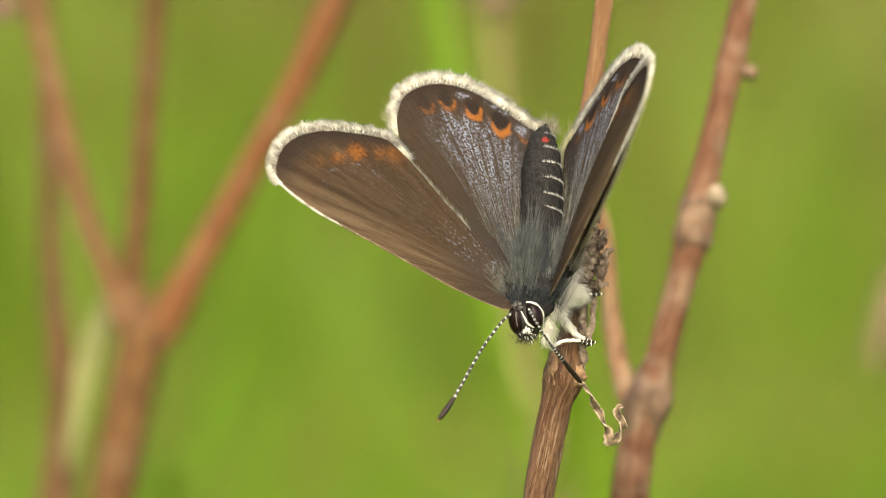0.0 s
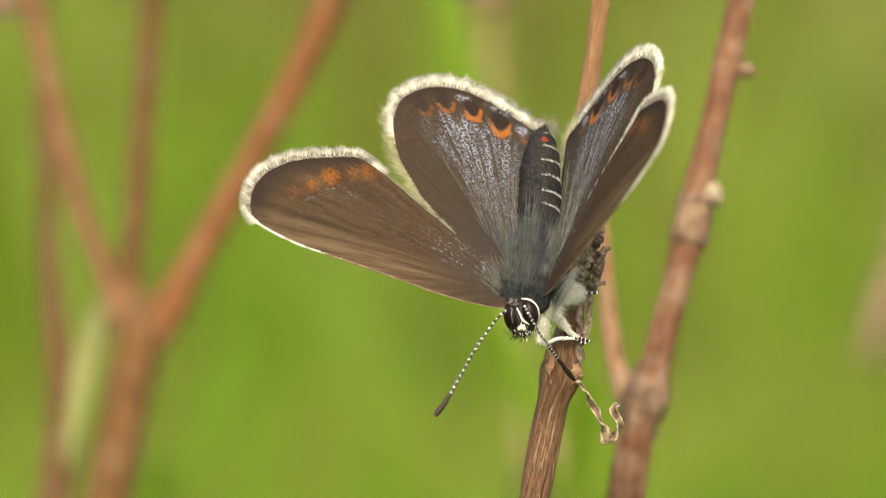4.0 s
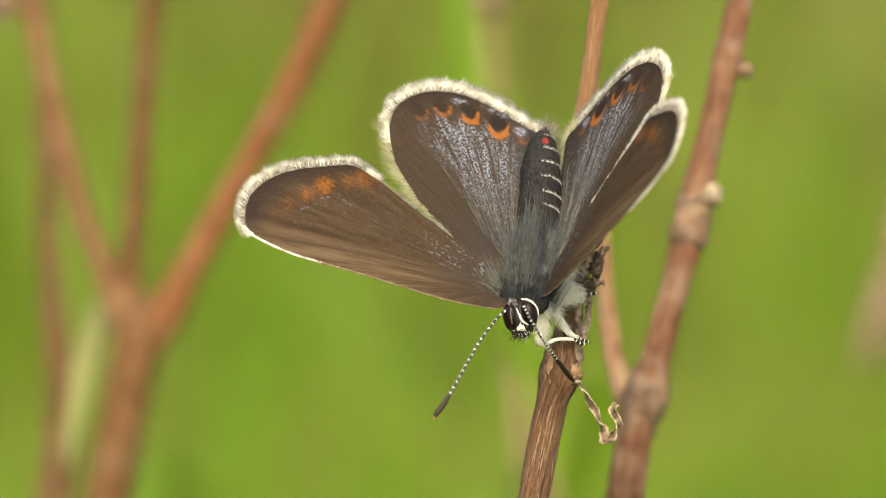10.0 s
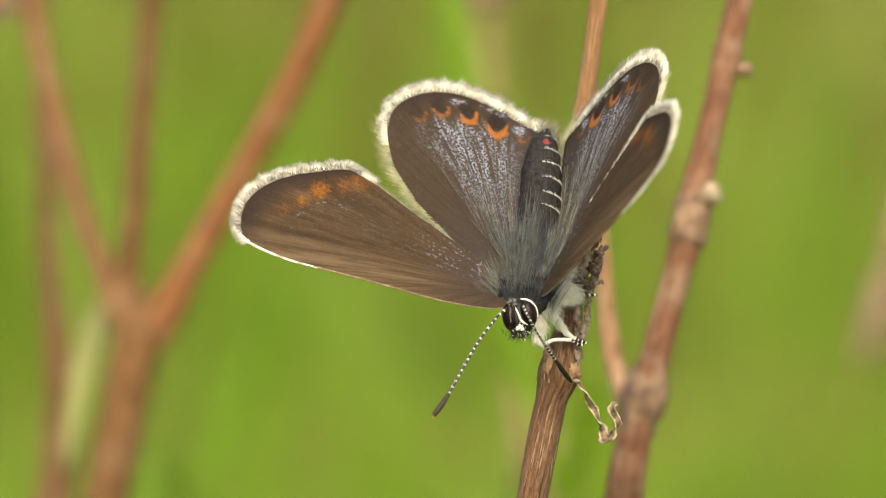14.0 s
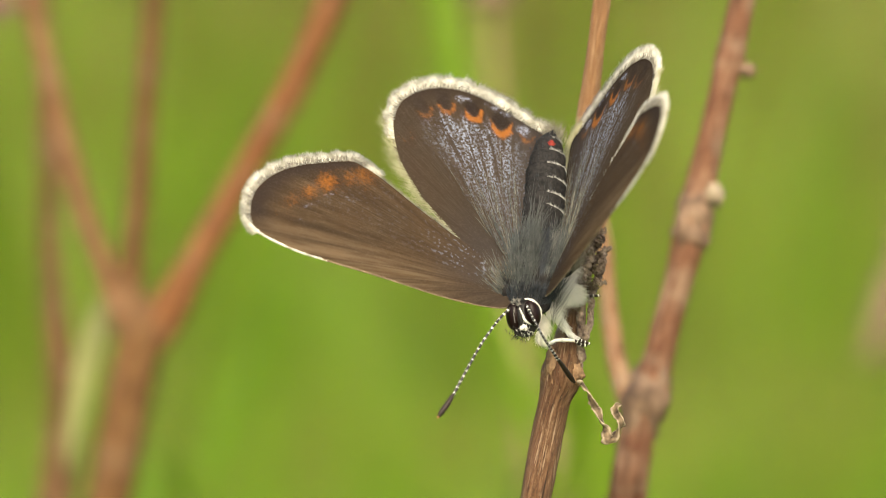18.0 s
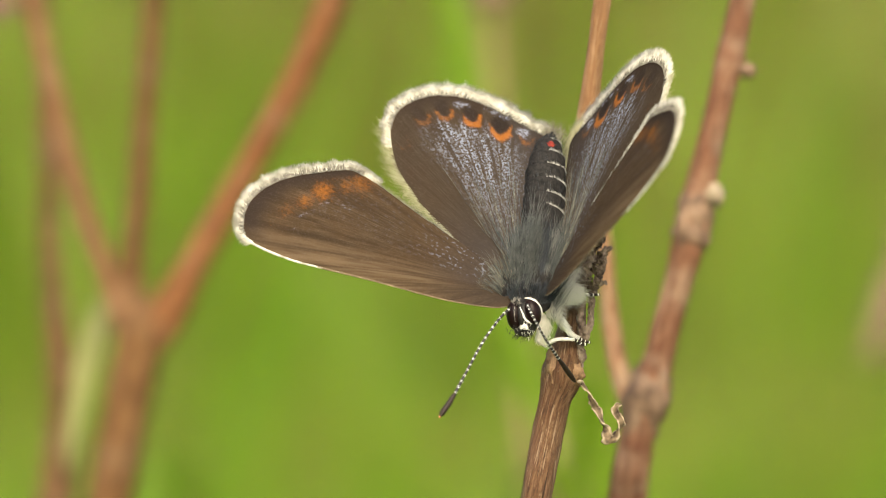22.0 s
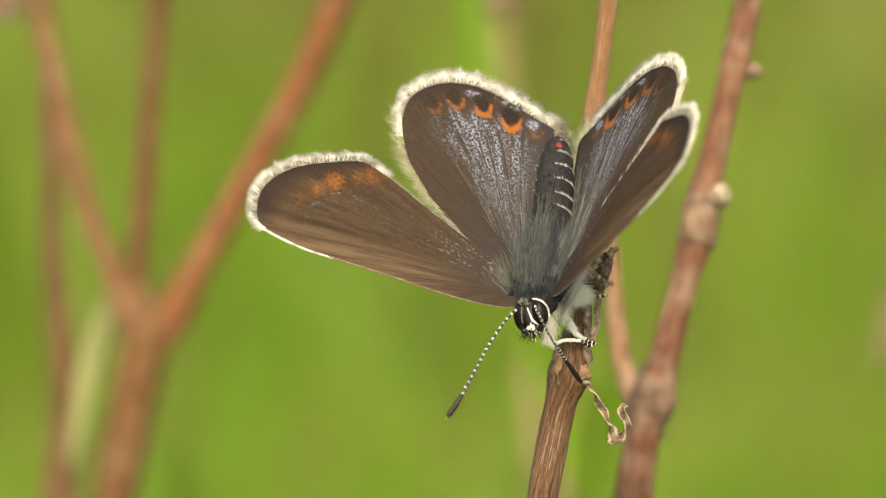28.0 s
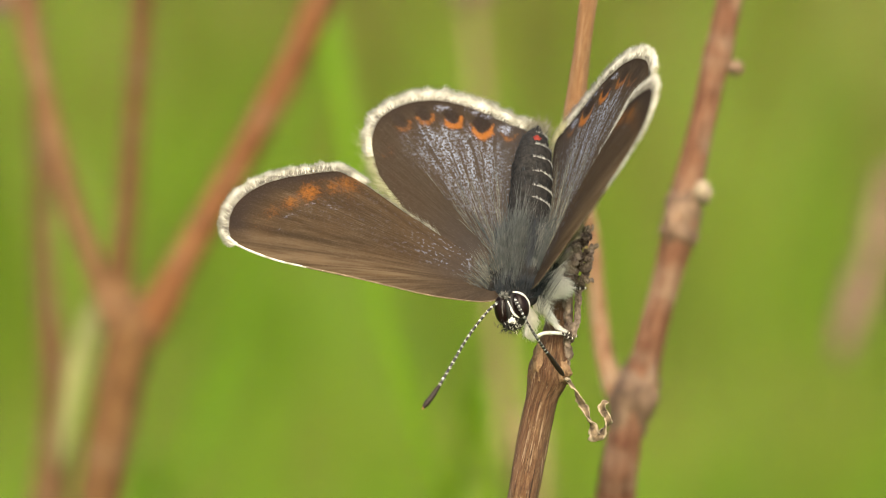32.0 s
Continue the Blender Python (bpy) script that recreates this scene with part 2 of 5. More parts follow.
def wing_top(name, warm):
    """Upper side: brown scales, blue-grey dusting, orange crescents and black spots from the wing's own masks; beige
    front edge with its light painted in.
    """
    k = Nodes(name, rough=0.9, spec=0.04)
    o = k.coords("Object")
    grain = k.noise(o, 11000, 4, 0.7)
    wide = k.noise(o, 420, 4, 0.6)
    ray = k.noise(k.coords("UV", (110.0, 0.8, 1)), 1.0, 5, 0.7)
    speck = k.noise(k.coords("UV", (64.0, 7.5, 1)), 1.0, 3, 0.6)
    speck2 = k.noise(o, 5600, 2, 0.6)
    c = k.ramp(ray, [(0.30, (0.0150, 0.0104, 0.0064)), (0.5, (0.0410, 0.0275, 0.0158)), (0.70, (0.085, 0.0605, 0.0380))] if warm else
               [(0.30, (0.0120, 0.0092, 0.0068)), (0.5, (0.0295, 0.0225, 0.0160)), (0.70, (0.058, 0.0465, 0.0340))])
    c = k.mix(k.math("MULTIPLY", k.grade(wide, 0.38, 0.64), 0.45), c, (0.050, 0.030, 0.015) if warm else (0.033, 0.023, 0.016))
    # beige streaks along the front edge, lightened to paint in the light from above
    c = k.mix(k.math("MULTIPLY", k.attr("costa_lit"), k.grade(k.noise(k.coords("UV", (34.0, 0.30, 1)), 1.0, 3, 0.6), 0.30, 0.62)), c, (0.128, 0.089, 0.054))
    shade = k.noise(k.coords("UV", (24.0, 0.16, 1)), 1.0, 3, 0.6)
    c = k.mix(k.math("MULTIPLY", k.grade(shade, 0.46, 0.62), 0.6 if warm else 0.35), c, (0.012, 0.0078, 0.005))
    c = k.mix(k.math("MULTIPLY", k.attr("vein"), 0.7 if warm else 0.4), c, (0.010, 0.007, 0.005))
    c = k.mix(k.attr("edge"), c, (0.016, 0.012, 0.011))
    c = k.mix(k.math("MULTIPLY", k.attr("slate"), 0.75), c, (0.025, 0.026, 0.029))
    streak = k.noise(k.coords("UV", (34.0, 0.45, 1)), 1.0, 3, 0.6)
    dust = k.math("MULTIPLY", k.attr("blue"), k.math("MULTIPLY", k.grade(speck, 0.485, 0.55), k.grade(streak, 0.40, 0.54)))
    c = k.mix(k.math("MULTIPLY", k.attr("blue"), 0.35), c, (0.020, 0.020, 0.024))
    c = k.mix(dust, c, (0.235, 0.258, 0.315))
    sprinkle = k.math("MULTIPLY", k.attr("sprinkle"), k.math("MULTIPLY", k.grade(speck2, 0.575, 0.625), k.grade(streak, 0.36, 0.50)))
    c = k.mix(sprinkle, c, (0.21, 0.22, 0.265))
    ragged = k.math("ADD", k.attr("orange"), k.math("MULTIPLY", k.math("SUBTRACT", k.math("ADD", k.math("MULTIPLY", k.noise(o, 5200, 4, 0.75), 0.6), k.math("MULTIPLY", speck, 0.4)), 0.5), 1.9))
    c = k.mix(k.math("MULTIPLY", k.grade(ragged, 0.14 if warm else 0.24, 0.95 if warm else 1.15), 0.84), c, (0.235, 0.082, 0.015) if warm else (0.29, 0.096, 0.015))
    c = k.mix(k.attr("spot"), c, (0.010, 0.008, 0.008))
    c = k.mix(k.math("MULTIPLY", k.attr("flake"), k.grade(speck, 0.46, 0.56)), c, (0.25, 0.265, 0.33))
    c = k.mix(k.math("MULTIPLY", k.grade(grain, 0.48, 0.70), 0.6), c, k.mix(0.4, c, (0.13, 0.10, 0.075)))
    c = k.mix(0.025, c, (0.17, 0.13, 0.09))
    k.color(c)
    k.bump(k.math("ADD", grain, ray), 0.35, 0.00004)
    k.glow_through(k.mix(0.5, c, (0.30, 0.150, 0.055)), 0.36)
    return k.m


def wing_under(name, dim, light):
    k = Nodes(name, rough=0.65, spec=0.2)
    o = k.coords("Object")
    ray = k.noise(k.coords("UV", (20.0, 0.3, 1)), 1.0, 4, 0.6)
    c = k.ramp(ray, [(0.3, dim), (0.7, light)])
    c = k.mix(k.attr("pale"), c, (0.50, 0.48, 0.40))
    c = k.mix(k.math("MULTIPLY", k.grade(k.attr("orange"), 0.45, 0.8), 0.95), c, (0.50, 0.155, 0.020))
    c = k.mix(k.math("MULTIPLY", k.attr("ring"), 0.85), c, (0.62, 0.61, 0.54))
    c = k.mix(k.attr("spot"), c, (0.018, 0.014, 0.012))
    k.color(c)
    k.bump(k.noise(o, 16000, 2, 0.5), 0.3, 0.00004)
    k.glow_through(c, 0.35)
    return k.m


M_FORE = wing_top("forewing upper scales", True)
M_HIND = wing_top("hindwing upper scales", False)
M_FORE_UNDER = wing_under("forewing underside", (0.115, 0.083, 0.034), (0.205, 0.157, 0.078))
M_HIND_UNDER = wing_under("hindwing underside", (0.175, 0.160, 0.108), (0.31, 0.285, 0.212))


def leaf_mat(name, stops, scale, weight, rough=0.5):
    k = Nodes(name, rough, 0.3)
    v = k.coords("Object")
    isl = k.put("NewGeometry").outputs["Random Per Island"]
    patch = k.noise(v, scale, 3, 0.5)
    sep = k.put("SeparateXYZ")
    k.link(v, sep.inputs[0])
    far = k.math("ADD", k.math("MULTIPLY", k.math("SUBTRACT", sep.outputs[1], 1.33), 0.42), k.math("MULTIPLY", sep.outputs[0], -0.06))
    mixed = k.math("ADD", k.math("MULTIPLY", isl, 0.35), k.math("ADD", k.math("MULTIPLY", patch, 0.40), 0.055))
    c = k.ramp(k.math("ADD", mixed, far), stops)
    k.color(c)
    k.glow_through(c, weight)
    return k.m


M_GRASS = leaf_mat("meadow grass", [(0.15, (0.101, 0.216, 0.011)), (0.45, (0.136, 0.262, 0.014)), (0.64, (0.157, 0.197, 0.026)), (0.86, (0.168, 0.136, 0.042))], 4.5, 0.5)
M_BLADE = plain("fresh green blade", (0.14, 0.27, 0.010), (0.165, 0.29, 0.016), 60, 0.45, 0.35, through_=0.6)
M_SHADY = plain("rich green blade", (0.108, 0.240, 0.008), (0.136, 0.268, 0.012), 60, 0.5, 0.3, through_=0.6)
M_PALEBLADE = plain("pale green blade", (0.26, 0.35, 0.060), (0.32, 0.40, 0.090), 60, 0.5, 0.3, through_=0.5)
M_STRAW = plain("dry straw stalk", (0.120, 0.090, 0.036), (0.180, 0.138, 0.060), 80, 0.6, 0.3)


def ground_mat():
    k = Nodes("meadow soil and moss", 0.9, 0.1)
    v = k.coords("Object")
    c = k.ramp(k.noise(v, 5.0, 6, 0.6), [(0.3, (0.055, 0.090, 0.009)), (0.55, (0.080, 0.110, 0.012)), (0.8, (0.120, 0.098, 0.032))])
    c = k.mix(k.math("MULTIPLY", k.noise(v, 160, 4, 0.6), 0.4), c, (0.06, 0.05, 0.02))
    k.color(c)
    k.bump(k.noise(v, 60, 5, 0.6), 0.6, 0.01)
    return k.m


M_GROUND = ground_mat()


# ---- ground and meadow ----
def build_ground():
    bm = bmesh.new()
    n, half = 60, 60.0
    grid = {}
    for i in range(n + 1):
        for j in range(n + 1):
            x, y = ((2 * i / n - 1) ** 3) * half, ((2 * j / n - 1) ** 3) * half
            grid[i, j] = bm.verts.new((x, y + 1.0, 0.012 * noise.noise(Vector((x * 2, y * 2, 0)))))
    for i in range(n):
        for j in range(n):
            bm.faces.new((grid[i, j], grid[i + 1, j], grid[i + 1, j + 1], grid[i, j + 1]))
    tagged(part("ground", bm, M_GROUND), "mossy green and straw coloured meadow ground", "ground", kind="structure")


def build_grass():
    """The meadow behind the stalks: thousands of blades in one sheet of stuff."""
    rng = random.Random(11)
    verts, faces = [], []
    while len(verts) < 7 * 88000:
        r, g = 4.4 * math.sqrt(rng.random()), rng.random() * 6.28
        if rng.random() > 1.08 - 0.5 * max(0.0, r - 2.5):
            continue
        x, y = r * math.cos(g), 1.4 + r * math.sin(g)
        h = rng.uniform(0.10, 0.24) * (0.7 + 0.6 * noise.noise(Vector((x * 5, y * 5, 3))))
        if abs(x) < 0.16 and -0.5 < y < 0.5:
            h *= 0.45
        if abs(x) < 0.5 and -0.5 < y < 1.5:
            h = min(h, max(0.05, 0.36 - 0.25 * max(y, 0.0)))
        a = rng.random() * 6.28
        lean = Vector((rng.uniform(-1, 1), rng.uniform(-1, 1), 0)) * h * 0.55
        side = Vector((math.cos(a), math.sin(a), 0)) * rng.uniform(0.0014, 0.0036)
        o = len(verts)
        for t, w in ((0, 1), (0.45, 0.9), (0.8, 0.55)):
            c = Vector((x, y, -0.01)) + Vector((0, 0, (h + 0.01) * t)) + lean * t * t
            verts += [c - side * w, c + side * w]
        verts.append(Vector((x, y, h * 0.98)) + lean)
        faces += [(o, o + 1, o + 3, o + 2), (o + 2, o + 3, o + 5, o + 4), (o + 4, o + 5, o + 6)]
    ob = part("meadow_grass", mesh_of("meadow_grass", verts, faces), M_GRASS)
    tagged(ob, "short green meadow grass with straw patches", "grass", kind="stuff")


# ---- plants ----
def plant(name, base, label, category="plant", group=""):
    root = new(name)
    root.empty_display_size = 0.01
    root.matrix_world = Matrix.Translation(base)
    root["base"] = tuple(base)
    return tagged(root, label, category, group)


def stalk(rows):
    """World rows with radius from near-plane rows (side, up, depth, radius), all in millimetres."""
    out = []
    for x, z, d, r in rows:
        f = 1 + d * MM / DIST
        out.append((*W(*spread((x, z), d)), r * MM * f))
    return out


def under(root, ctrl):
    b = Vector(root["base"])
    return [(*(Vector(c[:3]) - b), c[3]) for c in ctrl]


def put_blob(root, name, x, z, d, size, material, label="", rough=0.25, seed=0.0, parent=None):
    f = 1 + d * MM / DIST
    place = W(*spread((x, z), d)) - Vector(root["base"])
    return part(name, blob([s * MM * f for s in size], place, LEAN.to_3x3(), rough, 2.6, 22, seed), material, parent or root, label)


def down_to(root, top, radius):
    """Rows from the root in the soil up to a world row."""
    b = Vector(root["base"])
    t = Vector(top[:3])
    mid = b.lerp(t, 0.55) + Vector((0.006, 0.0, 0))
    return [(*(b + Vector((0, 0, -0.01))), radius), (*mid, radius * 0.95), (*t, top[3])]


def crumple(ctrl, wide, seed):
    """A dried, curled strip of leaf: a bent sheet with a ragged rim and a little thickness."""
    n, m = 60, 11
    p, s = curve_points(ctrl, n)
    tang = np.gradient(p[:, :3], axis=0)
    verts, backs, faces = [], [], []
    for k in range(n):
        t = Vector(tang[k]).normalized()
        side = t.cross(Vector((0, 1, 0.2))).normalized()
        front = side.cross(t)
        turn = 2.2 * noise.noise(Vector((seed, k * 0.09, 0)))
        for j in range(m):
            g = (j / (m - 1) - 0.5) * 2
            r = p[k, 3] * wide * (1 + 0.5 * noise.noise(Vector((seed + j * 0.7, k * 0.35, 3))))
            a = turn + g * 1.1
            q = Vector(p[k, :3]) + (side * math.sin(a) + front * (-math.cos(a))) * r
            q += Vector([noise.noise(Vector((k * 0.4 + seed, j * 0.8, c * 7.0))) + 0.8 * noise.noise(Vector((k * 1.1 + seed, j * 1.9, c * 5.0 + 2))) for c in range(3)]) * p[k, 3] * 0.38
            verts.append(q)
            backs.append(q + front * 0.00005)
    t = len(verts)
    for k in range(n - 1):
        for j in range(m - 1):
            a = k * m + j
            faces.append((a, a + 1, a + m + 1, a + m))
            faces.append((t + a, t + a + m, t + a + m + 1, t + a + 1))
        for a, b in ((k * m, k * m + m), (k * m + 2 * m - 1, k * m + m - 1)):
            faces.append((a, b, t + b, t + a))
    return mesh_of("scrap", verts + backs, faces)


def ribbon(ctrl, twist, thin=0.3):
    """A narrow strip that turns about its length; rows x, y, z, half width in metres."""
    rings, sides = 130, 12
    p, s = curve_points(ctrl, rings)
    tang = np.gradient(p[:, :3], axis=0)
    verts, faces, uv = [], [], []
    for k in range(rings):
        t = Vector(tang[k]).normalized()
        side = t.cross(Vector((0.1, 0.95, 0.3))).normalized()
        front = side.cross(t)
        g0 = twist * (k / rings + 0.08 * noise.noise(Vector((k * 0.06, 2, 0)))) * 6.28
        for j in range(sides):
            g = 2 * math.pi * j / sides
            x, y = math.cos(g), math.sin(g) * thin
            y += 0.35 * x * x
            w = p[k, 3] * 0.98 * (1 + 0.55 * noise.noise(Vector((k * 0.16, x * 0.8, 5))) + 0.35 * noise.noise(Vector((k * 0.45, x * 1.6, 9))))
            d = side * (x * math.cos(g0) - y * math.sin(g0)) + front * (x * math.sin(g0) + y * math.cos(g0))
            verts.append(Vector(p[k, :3]) + d * w)
            uv.append((j / sides * 4, s[k] * 1000))
    for k in range(rings - 1):
        for j in range(sides):
            q, r = k * sides + j, k * sides + (j + 1) % sides
            faces.append((q, r, r + sides, q + sides))
    faces.append(tuple(range(sides))[::-1])
    faces.append(tuple((rings - 1) * sides + j for j in range(sides)))
    me = mesh_of("ribbon", verts, faces)
    layer = me.uv_layers.new(name="along")
    for poly in me.polygons:
        us = [uv[me.loops[i].vertex_index] for i in poly.loop_indices]
        wrap = max(u for u, _ in us) - min(u for u, _ in us) > 2
        for i, (u, v) in zip(poly.loop_indices, us):
            layer.data[i].uv = (u + 4 if wrap and u < 1 else u, v)
    return me


def build_near_plant():
    base = Vector((0.010, 0.000, 0.0))
    root = plant("dry_stalk_plant", base, "dry red-brown branching stalk standing in the meadow", "plant")
    join = stalk([(5.91, -29.26, 9, 1.05)])[0]
    part("stem_base", tube(under(root, down_to(root, join, 1.3 * MM)), 50, 12, 0.05), M_STEM, root)
    # the main stem, with its knots
    main = stalk([(5.91, -29.26, 9, 1.0), (7.27, -18.54, 16, 0.95), (8.21, -12.79, 24, 0.92), (8.58, -10.17, 24, 0.90), (8.89, -8.34, 24, 0.86), (9.39, -6.77, 24, 0.98),
                  (9.83, -5.2, 24, 0.78), (10.35, -3.11, 24, 0.70), (10.85, -1.28, 24, 0.69), (11.27, 0.29, 24, 0.80), (11.48, 1.33, 24, 0.84), (11.71, 2.38, 24, 0.74),
                  (12.08, 3.95, 24, 0.66), (12.5, 5.91, 24, 0.63), (12.89, 7.74, 24, 0.62), (13.15, 8.79, 24, 0.68), (13.41, 9.96, 24, 0.60), (13.86, 12.05, 24, 0.60),
                  (14.67, 16.76, 24, 0.55), (15.58, 24.61, 12, 0.40), (16.11, 31.4, 12, 0.12)])
    part("main_stem", tube(under(root, main), 260, 18, 0.07, 1.0, 2.0), M_STEM, root, "red-brown stem with greyish knots")
    for rows, seed in (([(11.09, 0.03, 24, 0.60), (11.27, 0.42, 24, 0.80), (11.45, 1.28, 23.9, 0.84), (11.66, 2.22, 24, 0.79), (11.85, 2.85, 24, 0.55)], 31),
                       ([(8.79, -9.13, 24, 0.60), (8.94, -8.13, 24, 0.86), (9.33, -6.98, 23.9, 1.02), (9.62, -6.04, 24, 0.92), (9.91, -5.1, 24, 0.62)], 33)):
        part("knot", tube(under(root, stalk(rows)), 40, 18, 0.16, 2.5, seed), M_STEMKNOT, root, "greyish tan swollen knot")
    put_blob(root, "bud", 12.45, 2.48, 23.4, (0.46, 0.5, 0.55), M_BUD, "pale side bud", 0.3, 1)
    put_blob(root, "bud", 11.98, 2.33, 23.6, (0.5, 0.5, 0.42), M_STEMKNOT, "", 0.2, 5)
    put_blob(root, "bud", 13.96, 8.24, 24, (0.42, 0.4, 0.34), M_STEMKNOT, "small brown bud", 0.3, 2)
    put_blob(root, "bud", 13.6, 8.29, 24, (0.55, 0.4, 0.26), M_STEMKNOT, "", 0.2, 6)
    put_blob(root, "bud", 10.01, -6.93, 23.6, (0.42, 0.45, 0.5), M_STEMKNOT, "", 0.3, 3)
    put_blob(root, "bud", 11.03, 0.94, 23.3, (0.36, 0.36, 0.85), M_STEMKNOT, "", 0.4, 4)
    # a short cut shoot beside it
    shoot = stalk([(9.05, -7.95, 26, 0.60), (8.42, -6.77, 27, 0.58), (8, -5.46, 28, 0.45), (7.69, -3.63, 30, 0.42), (7.48, -1.54, 30, 0.40), (7.32, 0.29, 30, 0.42), (6.96, 1.65, 30, 0.50), (6.8, 1.96, 30, 0.30)])
    part("side_shoot", tube(under(root, shoot), 90, 14, 0.08, 1.0, 7.0), M_SHOOT, root, "pale tan broken-off side shoot")
    # the twig that the butterfly holds
    twig = stalk([(5.91, -29.26, 9, 0.85), (4.6, -19.85, 5, 0.77), (3.82, -13.57, 3, 0.72), (4.13, -11.48, 3, 0.72), (4.5, -9.65, 3, 0.7), (4.84, -8.08, 3, 0.68), (5.1, -6.9, 3, 0.72), (5.39, -5.99, 3, 0.92), (5.57, -5.2, 3, 0.84), (5.73, -4.16, 3, 0.66), (5.86, -3.11, 3.2, 0.6), (5.91, -1.54, 3.5, 0.56), (5.96, 0.03, 4.1, 0.52), (6.07, 1.6, 4.9, 0.46), (6.28, 3.69, 6.1, 0.44), (6.54, 5.91, 7, 0.46), (6.8, 8.13, 7.5, 0.42), (7.06, 10.09, 7.8, 0.42), (7.32, 12.05, 8, 0.42), (7.87, 16.76, 8.8, 0.38), (8.52, 23.56, 9.5, 0.28), (8.79, 28.27, 9.5, 0.08)])
    t = part("twig", tube(under(root, twig), 340, 18, 0.10, 1.3, 11.0), M_TWIG, root, "weathered brown twig with pale fibres")
    put_blob(root, "twig_knot", 4.76, -5.94, 2.9, (0.34, 0.4, 0.55), M_KNOT, "", 0.4, 9, t)
    put_blob(root, "twig_knot", 5.96, -6.04, 2.5, (0.36, 0.38, 0.36), M_KNOT, "", 0.4, 10, t)
    put_blob(root, "twig_knot", 6.07, -5.78, 2.4, (0.32, 0.34, 0.5), M_KNOT, "", 0.6, 15, t)
    put_blob(root, "twig_knot", 4.97, -5.46, 2.6, (0.34, 0.4, 0.9), M_KNOT, "", 0.5, 17, t)
    # shrivelled leaf remains above the node
    rng = random.Random(5)
    husk_rows = [
        [(6.17, -5.46, 2.7, 0.12), (6.33, -4.42, 2.4, 0.17), (6.28, -3.37, 2.5, 0.14), (6.22, -2.33, 2.4, 0.16), (6.28, -1.28, 2.6, 0.18)],
        [(6.33, -4.47, 2.3, 0.08), (6.54, -3.9, 2.1, 0.13), (6.72, -3.11, 2.2, 0.11), (6.77, -2.33, 2.2, 0.12), (6.85, -1.67, 2.4, 0.12)],
        [(6.33, -2.07, 2.6, 0.12), (6.43, -1.02, 2.2, 0.26), (6.64, -0.24, 2.4, 0.26), (6.96, 0.55, 2.8, 0.16), (7.27, 0.97, 2.8, 0.06)],
        [(6.69, -2.07, 2.4, 0.10), (6.9, -1.41, 2.2, 0.18), (6.96, -0.63, 2.4, 0.16), (7.22, -0.18, 2.3, 0.12), (7.61, 0.08, 2.2, 0.08), (7.69, -0.05, 2.2, 0.04)],
        [(6.43, -0.24, 3.0, 0.20), (6.59, 0.68, 3.2, 0.26), (6.85, 1.39, 3.6, 0.14), (7.06, 1.7, 3.8, 0.05)],
        [(6.85, -1.02, 2.2, 0.12), (7.16, -0.76, 2.0, 0.14), (7.48, -0.39, 2.0, 0.08), (7.53, -0.24, 2.0, 0.03)],
        [(6.75, -1.75, 2.0, 0.12), (7.06, -1.54, 1.9, 0.16), (7.32, -1.54, 1.9, 0.08), (7.48, -1.65, 1.9, 0.03)],
        [(6.85, 0.03, 2.4, 0.12), (7.11, 0.34, 2.3, 0.15), (7.32, 0.71, 2.4, 0.08), (7.43, 1.02, 2.4, 0.03)],
        [(7.01, -1.67, 2.1, 0.10), (7.16, -1.02, 2.0, 0.13), (7.27, -0.37, 2.1, 0.10), (7.37, 0.13, 2.2, 0.05)]]
    for _ in range(15):
        x, z = rng.uniform(0, 1), rng.uniform(0, 1)
        x0, z0 = 5.5 + 0.85 * x + 0.35 * z, -1.9 + 1.9 * z
        g, n = rng.uniform(0.3, 2.6), rng.uniform(0.22, 0.42)
        husk_rows.append([(x0 + n * q * math.cos(g), z0 + n * q * math.sin(g), rng.uniform(1.8, 2.4), w) for q, w in ((-1, 0.04), (-0.3, 0.15), (0.4, 0.12), (1, 0.02))])
    husk = None
    for i, rows in enumerate(husk_rows):
        ob = part("dry_leaf" if i == 0 else "leaf_scrap", crumple(under(root, stalk(rows)), 1.55, i * 3.7), M_HUSK, root if i == 0 else husk,
                  "shrivelled grey-brown leaf remains" if i == 0 else "")
        husk = husk or ob
    # the curled stalk of a lost leaf
    tend = stalk([(6.04, -6.04, 2.5, 0.16), (6.28, -6.2, 2.2, 0.13), (6.56, -6.54, 2.3, 0.17), (6.77, -6.93, 2.1, 0.21), (6.98, -7.32, 2.3, 0.22), (7.09, -7.77, 2.2, 0.21), (7.37, -8.26, 2.3, 0.25), (7.56, -8.81, 2.2, 0.26),
                  (7.82, -8.65, 2.4, 0.22), (8.03, -8.29, 2.3, 0.22), (8.11, -7.95, 2.2, 0.23), (7.95, -7.64, 2.3, 0.22), (7.95, -7.3, 2.2, 0.22), (8.08, -7.19, 2.3, 0.10)])
    td = part("leaf_stalk", ribbon(under(root, tend), 1.7), M_TENDRIL, root, "curled dry pale leaf stalk")
    put_blob(root, "curl", 6.2, -6.14, 2.0, (0.12, 0.12, 0.1), M_BUD, "", 0.2, 14, td)
    return root


